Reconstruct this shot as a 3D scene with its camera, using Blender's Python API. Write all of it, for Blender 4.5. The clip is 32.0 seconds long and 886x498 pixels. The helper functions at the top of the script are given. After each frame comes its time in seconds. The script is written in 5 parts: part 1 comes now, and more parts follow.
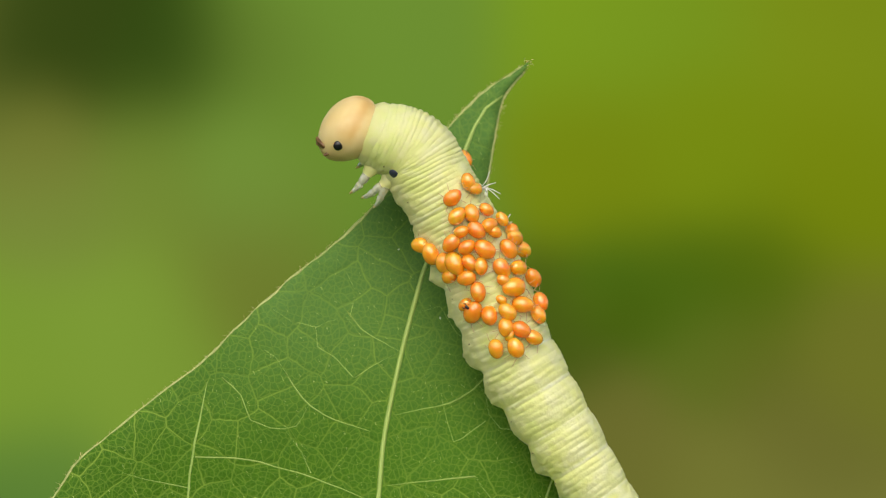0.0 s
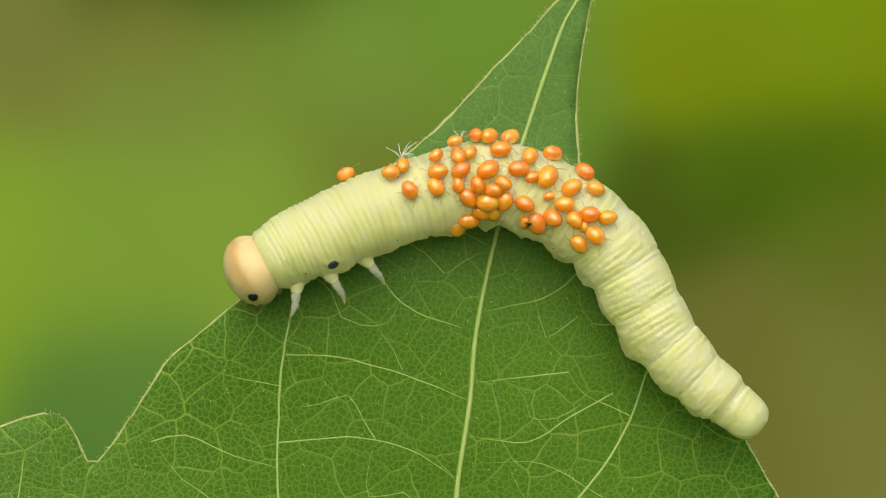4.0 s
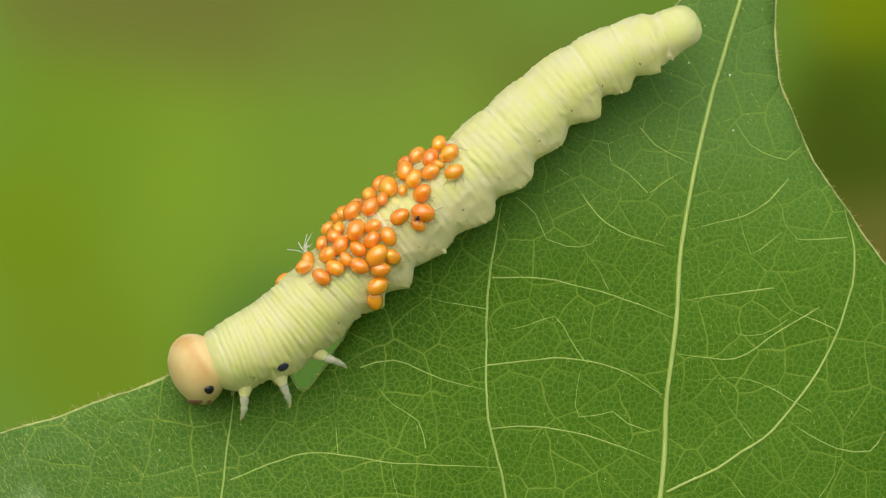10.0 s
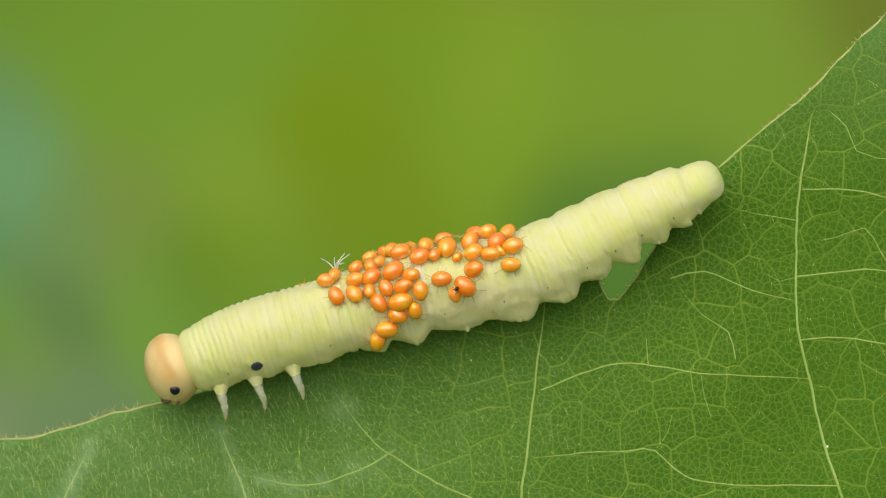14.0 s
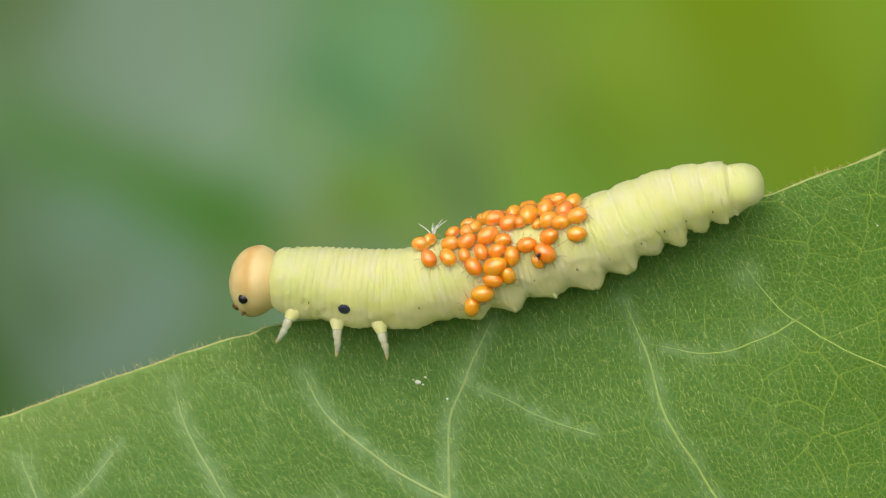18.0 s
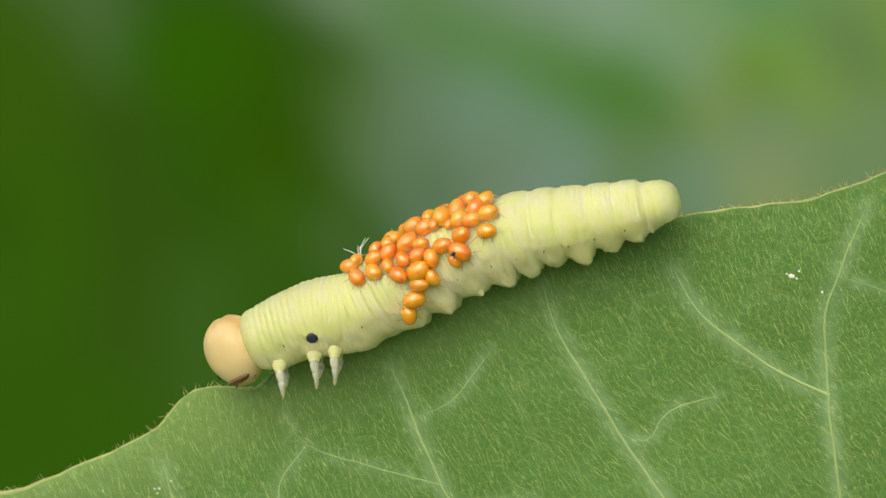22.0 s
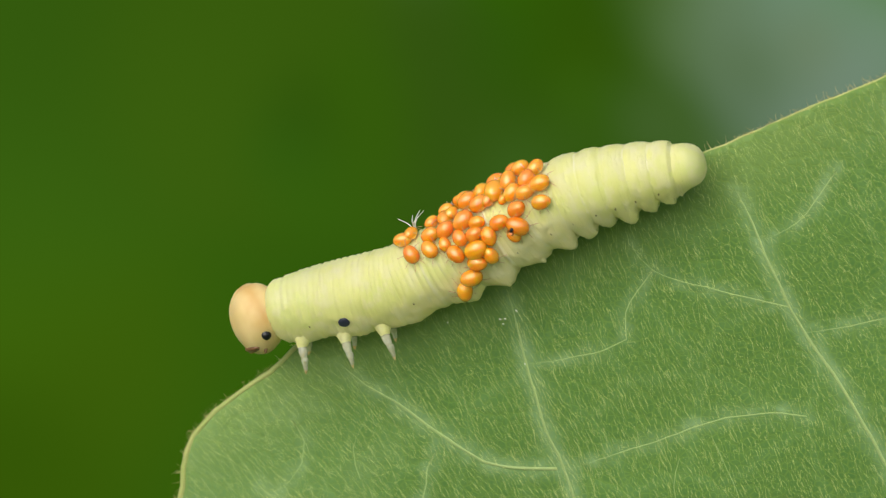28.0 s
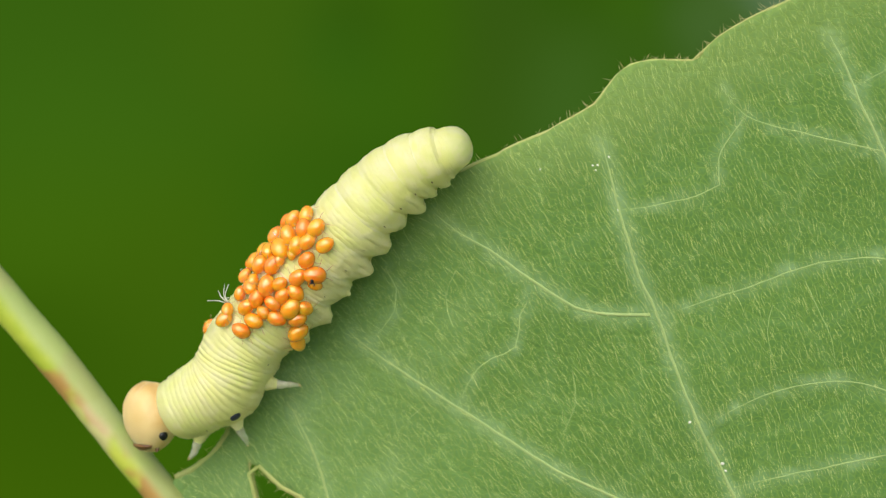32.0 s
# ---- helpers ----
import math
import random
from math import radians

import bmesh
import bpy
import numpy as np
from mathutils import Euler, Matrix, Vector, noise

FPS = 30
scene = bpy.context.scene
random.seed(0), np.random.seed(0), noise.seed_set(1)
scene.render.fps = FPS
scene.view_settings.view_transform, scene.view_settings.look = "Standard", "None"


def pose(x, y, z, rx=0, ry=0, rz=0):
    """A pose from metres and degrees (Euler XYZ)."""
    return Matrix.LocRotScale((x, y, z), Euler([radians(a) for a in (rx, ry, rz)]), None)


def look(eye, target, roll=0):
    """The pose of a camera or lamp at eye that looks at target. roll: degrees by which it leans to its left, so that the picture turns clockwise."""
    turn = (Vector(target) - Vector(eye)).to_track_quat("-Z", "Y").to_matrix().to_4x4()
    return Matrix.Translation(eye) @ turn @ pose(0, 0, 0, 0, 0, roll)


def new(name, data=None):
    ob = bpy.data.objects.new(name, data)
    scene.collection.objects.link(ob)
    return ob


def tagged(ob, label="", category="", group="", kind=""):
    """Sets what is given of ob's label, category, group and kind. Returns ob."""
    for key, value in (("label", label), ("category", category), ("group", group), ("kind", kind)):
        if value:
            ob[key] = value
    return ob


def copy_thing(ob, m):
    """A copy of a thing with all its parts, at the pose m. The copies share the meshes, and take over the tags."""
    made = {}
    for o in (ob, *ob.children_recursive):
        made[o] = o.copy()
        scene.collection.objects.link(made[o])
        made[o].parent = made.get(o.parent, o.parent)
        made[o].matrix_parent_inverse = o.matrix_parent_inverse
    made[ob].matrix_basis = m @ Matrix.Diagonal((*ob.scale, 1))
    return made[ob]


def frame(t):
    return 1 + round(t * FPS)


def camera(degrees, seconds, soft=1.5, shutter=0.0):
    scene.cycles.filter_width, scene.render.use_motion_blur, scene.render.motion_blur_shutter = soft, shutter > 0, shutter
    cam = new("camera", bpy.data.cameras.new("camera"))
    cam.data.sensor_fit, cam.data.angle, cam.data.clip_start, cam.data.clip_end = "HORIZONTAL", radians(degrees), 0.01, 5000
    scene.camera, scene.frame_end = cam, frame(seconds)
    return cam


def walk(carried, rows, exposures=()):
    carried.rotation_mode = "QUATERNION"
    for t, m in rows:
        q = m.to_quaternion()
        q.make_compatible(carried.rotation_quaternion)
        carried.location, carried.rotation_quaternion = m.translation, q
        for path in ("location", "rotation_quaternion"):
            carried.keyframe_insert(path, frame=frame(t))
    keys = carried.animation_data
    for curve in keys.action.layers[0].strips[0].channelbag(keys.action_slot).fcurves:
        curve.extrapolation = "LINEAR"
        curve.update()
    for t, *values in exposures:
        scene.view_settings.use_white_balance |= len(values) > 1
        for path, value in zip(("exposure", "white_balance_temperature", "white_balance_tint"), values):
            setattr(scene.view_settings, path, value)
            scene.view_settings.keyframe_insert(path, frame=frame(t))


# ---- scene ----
from mathutils.geometry import delaunay_2d_cdt

MM = 0.001


def aim(x, y, z, yaw, pitch, roll):
    """Camera pose: place in millimetres, turn to the left, up, and lean in degrees."""
    a, b = radians(yaw), radians(pitch)
    eye = Vector((x, y, z)) * MM
    return look(eye, eye + Vector((-math.sin(a) * math.cos(b), math.cos(a) * math.cos(b), math.sin(b))), roll)


# ---- camera ----
cam = camera(10.0, 32.0, soft=1.25)
cam.data.dof.use_dof = True
cam.data.dof.focus_distance = 0.2065
cam.data.dof.aperture_fstop = 70
walk(cam, [
    (0.0, aim(-0.51, -208.11, -0.38, -5.725, 2.769, 1.94)),
    (0.5, aim(-0.85, -208.16, 0.20, -5.694, 2.538, 1.78)),
    (1.0, aim(-0.87, -208.24, 0.56, -5.632, 2.294, 1.66)),
    (1.5, aim(-0.74, -208.20, 0.68, -5.516, 2.035, 1.60)),
    (2.0, aim(-0.56, -208.10, 0.45, -5.338, 1.774, 1.61)),
    (2.5, aim(-0.18, -207.79, 0.02, -5.111, 1.543, 1.64)),
    (3.0, aim(0.29, -207.36, 0.02, -4.857, 1.394, 1.68)),
    (3.5, aim(0.69, -207.05, 0.30, -4.605, 1.370, 1.66)),
    (5.5, aim(1.32, -206.48, -0.10, -3.673, 1.590, 1.04)),
    (6.0, aim(1.14, -206.50, -0.20, -3.500, 1.607, 0.88)),
    (6.5, aim(0.79, -206.98, -0.24, -3.359, 1.541, 0.76)),
    (7.0, aim(0.34, -207.71, -0.17, -3.243, 1.422, 0.66)),
    (7.5, aim(0.03, -208.02, -0.21, -3.122, 1.266, 0.59)),
    (8.0, aim(-0.13, -208.24, -0.38, -2.979, 1.091, 0.53)),
    (8.5, aim(-0.13, -208.20, -0.50, -2.806, 0.920, 0.49)),
    (9.0, aim(-0.00, -208.04, -0.57, -2.609, 0.774, 0.37)),
    (9.5, aim(0.20, -207.91, -0.47, -2.402, 0.671, 0.24)),
    (10.0, aim(0.45, -207.65, -0.26, -2.191, 0.615, 0.10)),
    (10.5, aim(0.64, -207.58, -0.02, -1.969, 0.595, 0.02)),
    (11.0, aim(0.59, -207.77, 0.15, -1.714, 0.585, 0.06)),
    (11.5, aim(0.39, -208.07, 0.17, -1.401, 0.550, 0.11)),
    (12.0, aim(0.15, -208.59, 0.03, -1.006, 0.452, 0.09)),
    (12.5, aim(-0.05, -208.99, -0.10, -0.522, 0.282, 0.06)),
    (13.0, aim(-0.01, -208.44, 0.01, 0.044, 0.039, 0.02)),
    (13.5, aim(0.15, -209.30, 0.30, 0.659, -0.280, 0.09)),
    (14.0, aim(0.41, -208.79, 0.59, 1.312, -0.631, 0.18)),
    (14.5, aim(0.57, -209.11, 0.85, 1.961, -0.970, 0.28)),
    (16.5, aim(0.38, -207.26, 1.20, 4.245, -2.038, 0.05)),
    (17.0, aim(0.19, -206.82, 1.10, 4.781, -2.149, -0.07)),
    (17.5, aim(-0.03, -207.07, 0.93, 5.263, -2.156, -0.29)),
    (18.0, aim(-0.21, -207.10, 0.62, 5.736, -2.131, -0.65)),
    (18.5, aim(-0.10, -206.59, 0.42, 6.286, -2.146, -1.03)),
    (19.0, aim(0.15, -206.25, 0.34, 6.839, -2.199, -1.38)),
    (19.5, aim(0.29, -205.83, 0.41, 7.387, -2.294, -1.71)),
    (20.0, aim(0.31, -205.34, 0.53, 7.958, -2.451, -1.96)),
    (20.5, aim(0.63, -205.35, 0.91, 8.596, -2.697, -2.15)),
    (21.0, aim(0.87, -205.07, 1.18, 9.223, -2.959, -2.38)),
    (21.5, aim(1.00, -204.29, 1.36, 9.840, -3.208, -2.66)),
    (22.0, aim(0.96, -203.17, 1.59, 10.406, -3.471, -2.94)),
    (22.5, aim(1.17, -202.42, 2.05, 10.959, -3.785, -3.30)),
    (23.0, aim(1.74, -202.71, 2.66, 11.508, -4.120, -3.71)),
    (23.5, aim(2.12, -202.45, 2.96, 11.957, -4.397, -4.05)),
    (24.0, aim(1.90, -201.81, 2.85, 12.255, -4.579, -4.24)),
    (24.5, aim(1.73, -202.12, 2.38, 12.527, -4.641, -4.31)),
    (26.5, aim(0.42, -201.85, -0.29, 13.492, -4.320, -4.55)),
    (27.0, aim(-0.18, -201.79, -0.75, 13.639, -4.266, -4.60)),
    (27.5, aim(-0.80, -201.44, -1.27, 13.778, -4.255, -4.66)),
    (28.0, aim(-1.01, -201.54, -1.68, 13.976, -4.319, -4.70)),
    (28.5, aim(-1.11, -201.48, -1.78, 14.175, -4.467, -4.71)),
    (29.0, aim(-0.91, -201.51, -1.80, 14.443, -4.671, -4.71)),
    (29.5, aim(-0.61, -201.43, -1.89, 14.727, -4.895, -4.71)),
    (30.0, aim(-0.11, -201.67, -2.05, 15.015, -5.105, -4.70)),
    (30.5, aim(0.03, -201.96, -2.49, 15.171, -5.238, -4.74)),
    (31.0, aim(-0.23, -202.30, -3.19, 15.165, -5.284, -4.82)),
    (31.5, aim(-1.58, -202.41, -3.80, 14.879, -5.267, -4.87)),
    (32.0, aim(-3.35, -202.24, -4.44, 14.495, -5.199, -4.96)),
], exposures=[(0.0, 0.07), (7.0, 0.06), (10.0, 0.0), (28.0, 0.02), (30.0, 0.12), (32.0, 0.18)])

# ---- daylight under a bright overcast sky ----
world = bpy.data.worlds.new("sky")
scene.world = world
world.use_nodes = True
wn = world.node_tree
sky = wn.nodes.new("ShaderNodeTexSky")
sky.sky_type = "NISHITA"
sky.sun_disc = False
sky.sun_elevation, sky.sun_rotation = radians(45), radians(195)
sky.air_density, sky.dust_density = 1.0, 3.0
wn.nodes["Background"].inputs["Strength"].default_value = 0.15
haze = wn.nodes.new("ShaderNodeMix")
haze.data_type, haze.blend_type = "RGBA", "MULTIPLY"
haze.inputs[0].default_value, haze.inputs[7].default_value = 1.0, (1.0, 0.96, 0.86, 1.0)
wn.links.new(sky.outputs["Color"], haze.inputs[6])
wn.links.new(haze.outputs[2], wn.nodes["Background"].inputs["Color"])
sun = new("sun", bpy.data.lights.new("sun", "SUN"))
sun.data.energy, sun.data.angle, sun.data.color = 2.0, radians(75), (1.0, 0.95, 0.86)
sun.matrix_world = look((-0.10, -0.90, 0.42), (0, 0, 0))


# ---- materials ----
def srgb(r, g, b):
    return tuple(((c / 255 + 0.055) / 1.055) ** 2.4 if c > 10 else c / 255 / 12.92 for c in (r, g, b)) + (1.0,)


class Nodes:
    """A node material with short ways to add and link nodes."""

    def __init__(self, name):
        self.mat = bpy.data.materials.new(name)
        self.mat.use_nodes = True
        self.tree = self.mat.node_tree
        self.shader = self.tree.nodes["Principled BSDF"]

    def add(self, kind, **values):
        node = self.tree.nodes.new("ShaderNode" + kind)
        for key, value in values.items():
            if key == "op":
                node.operation = value
            elif key == "feature":
                node.feature = value
            elif key == "mode":
                node.blend_type = value
            else:
                node.inputs[key.replace("_", " ")].default_value = value
        return node

    def link(self, a, b):
        self.tree.links.new(a, b)

    def set(self, **values):
        for key, value in values.items():
            self.shader.inputs[key.replace("_", " ")].default_value = value

    def coords(self):
        return self.add("TexCoord").outputs["Object"]

    def noise(self, scale, detail=3.0, where=None):
        n = self.add("TexNoise", Scale=scale, Detail=detail)
        self.link(where or self.coords(), n.inputs["Vector"])
        return n.outputs["Fac"]

    def cells(self, scale, where):
        """Distance to the walls of flat cells."""
        n = self.add("TexVoronoi", Scale=scale)
        n.feature, n.voronoi_dimensions = "DISTANCE_TO_EDGE", "2D"
        self.link(where, n.inputs["Vector"])
        return n.outputs["Distance"]

    def ramp(self, fac, low, high, a=0.0, b=1.0):
        n = self.add("MapRange", From_Min=low, From_Max=high, To_Min=a, To_Max=b)
        n.interpolation_type = "SMOOTHSTEP"
        self.link(fac, n.inputs["Value"])
        return n.outputs["Result"]

    def mix(self, fac, a, b, mode="MIX"):
        n = self.tree.nodes.new("ShaderNodeMix")
        n.data_type, n.blend_type = "RGBA", mode
        for slot, value in ((0, fac), (6, a), (7, b)):
            if isinstance(value, (int, float, tuple)):
                n.inputs[slot].default_value = value
            else:
                self.link(value, n.inputs[slot])
        return n.outputs[2]

    def maths(self, op, a, b):
        n = self.add("Math", op=op)
        for slot, value in ((0, a), (1, b)):
            if isinstance(value, (int, float)):
                n.inputs[slot].default_value = value
            else:
                self.link(value, n.inputs[slot])
        return n.outputs[0]

    def colour(self, out):
        self.link(out, self.shader.inputs["Base Color"])

    def bump(self, height, strength, distance):
        n = self.add("Bump", Strength=strength, Distance=distance)
        self.link(height, n.inputs["Height"])
        self.link(n.outputs["Normal"], self.shader.inputs["Normal"])


def blade_material():
    m = Nodes("leaf_blade")
    where = m.coords()
    warp = m.add("TexNoise", Scale=700.0, Detail=2.0)
    m.link(where, warp.inputs["Vector"])
    shift = m.add("VectorMath", op="SCALE")
    m.link(warp.outputs["Color"], shift.inputs[0])
    shift.inputs["Scale"].default_value = 0.0006
    bent = m.add("VectorMath", op="ADD")
    m.link(where, bent.inputs[0])
    m.link(shift.outputs[0], bent.inputs[1])
    split, flat = m.add("SeparateXYZ"), m.add("CombineXYZ")
    m.link(bent.outputs[0], split.inputs[0])
    m.link(split.outputs["X"], flat.inputs["X"])
    m.link(split.outputs["Z"], flat.inputs["Y"])
    bent = flat.outputs[0]
    place = m.add("SeparateXYZ")
    m.link(where, place.inputs[0])
    wide = m.cells(620, bent)
    fine = m.cells(3500, bent)
    tiny = m.cells(6000, bent)
    blotch = m.noise(70, 3, where)
    grain = m.noise(3500, 2, where)
    base = m.mix(m.ramp(blotch, 0.3, 0.75), (0.036, 0.110, 0.006, 1), (0.056, 0.148, 0.011, 1))
    base = m.mix(m.ramp(grain, 0.35, 0.75, 0.0, 0.30), base, (0.086, 0.195, 0.008, 1))
    strong = m.ramp(m.noise(260, 2, where), 0.35, 0.65, 0.45, 1.0)
    net = m.maths("MULTIPLY", m.ramp(wide, 0.0, 0.036, 0.80, 0.0), strong)
    net = m.maths("MULTIPLY", net, m.ramp(place.outputs["X"], -0.022, 0.0, 0.45, 1.0))
    net = m.maths("MAXIMUM", net, m.ramp(fine, 0.0, 0.15, 0.38, 0.0))
    net = m.maths("MAXIMUM", net, m.ramp(tiny, 0.0, 0.15, 0.20, 0.0))
    # bluish sheen of the upper blade, painted into its colour
    tip_sheen = m.maths("MULTIPLY", m.ramp(place.outputs["Z"], 0.000, 0.011, 0.0, 0.65), m.ramp(m.noise(120, 2, where), 0.3, 0.7, 0.6, 1.0))
    base = m.mix(tip_sheen, base, (0.125, 0.235, 0.075, 1))
    hoary = m.ramp(place.outputs["X"], 0.010, -0.020)
    base = m.mix(m.maths("MULTIPLY", hoary, 0.75), base, (0.094, 0.202, 0.060, 1))
    soft = m.ramp(m.cells(300, bent), 0.0, 0.12, 0.22, 0.0)
    base = m.mix(m.maths("MULTIPLY", soft, hoary), base, (0.15, 0.29, 0.11, 1))
    net = m.maths("MULTIPLY", net, m.ramp(place.outputs["X"], -0.022, 0.006, 0.8, 1.0))
    net = m.maths("MULTIPLY", net, m.ramp(place.outputs["X"], 0.003, 0.014, 1.0, 0.75))
    net = m.maths("MULTIPLY", net, m.ramp(place.outputs["Z"], 0.001, 0.011, 1.0, 0.7))
    tissue = m.add("Attribute")
    tissue.attribute_name = "vein_tissue"
    halo = m.maths("MULTIPLY", tissue.outputs["Fac"], m.ramp(m.noise(900, 3, where), 0.2, 0.7, 0.35, 0.8))
    base = m.mix(m.maths("MULTIPLY", halo, hoary), base, (0.27, 0.42, 0.23, 1))
    # lobe by the stalk painted lighter, as if it curved towards the light
    base = m.mix(m.ramp(place.outputs["X"], -0.050, -0.066, 0.0, 0.55), base, (0.20, 0.34, 0.13, 1))
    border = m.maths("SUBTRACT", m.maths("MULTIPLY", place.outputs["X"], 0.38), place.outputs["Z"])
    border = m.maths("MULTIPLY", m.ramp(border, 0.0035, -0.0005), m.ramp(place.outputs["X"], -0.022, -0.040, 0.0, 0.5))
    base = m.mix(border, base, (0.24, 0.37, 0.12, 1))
    patch = m.maths("MULTIPLY", m.ramp(m.noise(330, 4, where), 0.45, 0.75, 0.0, 0.35), m.ramp(place.outputs["X"], -0.046, -0.062))
    base = m.mix(patch, base, (0.26, 0.40, 0.20, 1))
    m.colour(m.mix(net, base, (0.25, 0.37, 0.055, 1)))
    m.set(Roughness=0.55, IOR=1.4)
    m.shader.inputs["Specular IOR Level"].default_value = 0.08
    m.bump(m.maths("ADD", m.ramp(wide, 0.0, 0.12), m.ramp(fine, 0.0, 0.15, 0.0, 0.4)), 0.26, 0.00010)
    return m.mat


def vein_material():
    m = Nodes("leaf_vein")
    where = m.coords()
    tone = m.mix(m.noise(1500, 3, where), (0.27, 0.40, 0.07, 1), (0.38, 0.50, 0.14, 1))
    place = m.add("SeparateXYZ")
    m.link(where, place.inputs[0])
    m.colour(m.mix(m.ramp(place.outputs["X"], -0.008, -0.025, 0.0, 0.8), tone, (0.31, 0.43, 0.18, 1)))
    m.set(Roughness=0.55)
    m.bump(m.noise(4000, 3, where), 0.3, 0.00005)
    return m.mat


def rim_material():
    m = Nodes("leaf_rim")
    m.colour(m.mix(m.noise(700), (0.24, 0.36, 0.07, 1), (0.52, 0.50, 0.21, 1)))
    m.set(Roughness=0.6)
    m.bump(m.noise(4000), 0.5, 0.00006)
    return m.mat


def hair_material(name, a, b):
    m = Nodes(name)
    rnd = m.add("NewGeometry").outputs["Random Per Island"]
    m.colour(m.mix(rnd, a, b))
    m.set(Roughness=0.4)
    return m.mat


def petiole_material():
    m = Nodes("petiole_skin")
    where = m.coords()
    skin = m.mix(m.ramp(m.noise(300, 3, where), 0.35, 0.65), (0.30, 0.42, 0.03, 1), (0.48, 0.56, 0.08, 1))
    skin = m.mix(m.ramp(m.noise(240, 3, where), 0.49, 0.56, 0.0, 0.85), skin, (0.42, 0.21, 0.08, 1))
    skin = m.mix(m.ramp(m.noise(330, 2, where), 0.56, 0.66, 0.0, 0.55), skin, (0.66, 0.58, 0.38, 1))
    place = m.add("SeparateXYZ")
    m.link(where, place.inputs[0])
    across = m.maths("ADD", m.maths("MULTIPLY", place.outputs["X"], 0.82), m.maths("MULTIPLY", place.outputs["Z"], 0.58))
    across = m.maths("ADD", across, m.maths("MULTIPLY", m.noise(700, 2, where), 0.0004))
    skin = m.mix(m.ramp(across, -0.0756, -0.0750, 0.0, 0.85), skin, (0.34, 0.44, 0.15, 1))
    m.colour(skin)
    m.set(Roughness=0.5)
    m.bump(m.noise(2500, 4, where), 0.4, 0.00008)
    return m.mat


def skin_material():
    """Soft wrinkled skin that lets light through: cream at belly and folds, green where the gut shows through."""
    m = Nodes("larva_skin")
    rest = m.add("Attribute")
    rest.attribute_name = "rest"
    where = rest.outputs["Vector"]
    squeeze = m.add("VectorMath", op="MULTIPLY")
    m.link(where, squeeze.inputs[0])
    squeeze.inputs[1].default_value = (2.2, 1.0, 1.0)
    tone = m.mix(m.ramp(m.noise(420, 3, where), 0.3, 0.7), (0.835, 0.870, 0.315, 1), (0.870, 0.890, 0.400, 1))
    green = m.add("Attribute")
    green.attribute_name = "gut"
    tone = m.mix(green.outputs["Fac"], tone, (0.780, 0.880, 0.340, 1))
    cream = m.add("Attribute")
    cream.attribute_name = "cream"
    edge = m.maths("ADD", cream.outputs["Fac"], m.maths("MULTIPLY", m.maths("SUBTRACT", m.noise(800, 3, where), 0.5), 0.5))
    tone = m.mix(m.ramp(edge, 0.15, 0.85, 0.0, 0.9), tone, (0.920, 0.875, 0.520, 1))
    tone = m.mix(m.ramp(m.noise(1300, 4, where), 0.48, 0.62, 0.0, 0.55), tone, (0.883, 0.878, 0.580, 1))
    tone = m.mix(m.ramp(m.noise(700, 3, squeeze.outputs[0]), 0.52, 0.68, 0.0, 0.35), tone, (0.830, 0.860, 0.340, 1))
    tone = m.mix(m.ramp(m.noise(3000, 3, where), 0.55, 0.70, 0.0, 0.30), tone, (0.901, 0.896, 0.660, 1))
    # pale segment seams, together with the painted highlight along the back
    pale = m.add("Attribute")
    pale.attribute_name = "seam_top_light"
    tone = m.mix(pale.outputs["Fac"], tone, (0.930, 0.935, 0.740, 1))
    m.colour(tone)
    m.set(Roughness=0.40, IOR=1.38)
    m.shader.inputs["Specular IOR Level"].default_value = 0.6
    m.shader.inputs["Sheen Weight"].default_value = 0.12
    m.shader.inputs["Sheen Roughness"].default_value = 0.5
    m.shader.inputs["Sheen Tint"].default_value = (1.0, 1.0, 0.70, 1.0)
    folds = m.maths("MULTIPLY", m.noise(800, 3, squeeze.outputs[0]), 0.8)
    m.bump(m.maths("ADD", folds, m.maths("MULTIPLY", m.noise(2600, 4, where), 0.9)), 0.65, 0.00016)
    through_skin = m.add("BsdfTranslucent")
    m.link(m.mix(0.6, tone, (1.0, 0.98, 0.76, 1)), through_skin.inputs["Color"])
    both = m.add("MixShader")
    both.inputs[0].default_value = 0.38
    m.link(m.shader.outputs[0], both.inputs[1])
    m.link(through_skin.outputs[0], both.inputs[2])
    m.link(both.outputs[0], m.tree.nodes["Material Output"].inputs["Surface"])
    return m.mat


def plain(name, a, b, scale, rough, bump=0.2, sub=0.0, clear=0.0):
    m = Nodes(name)
    where = m.coords()
    m.colour(m.mix(m.ramp(m.noise(scale, 3, where), 0.3, 0.7), (*a, 1), (*b, 1)))
    m.set(Roughness=rough)
    m.shader.inputs["Subsurface Weight"].default_value = sub
    m.shader.inputs["Subsurface Radius"].default_value = (1.0, 0.5, 0.2)
    m.shader.inputs["Subsurface Scale"].default_value = 0.0003
    m.shader.inputs["Coat Weight"].default_value = clear
    m.bump(m.noise(scale * 5, 3, where), bump, 0.00004)
    return m.mat


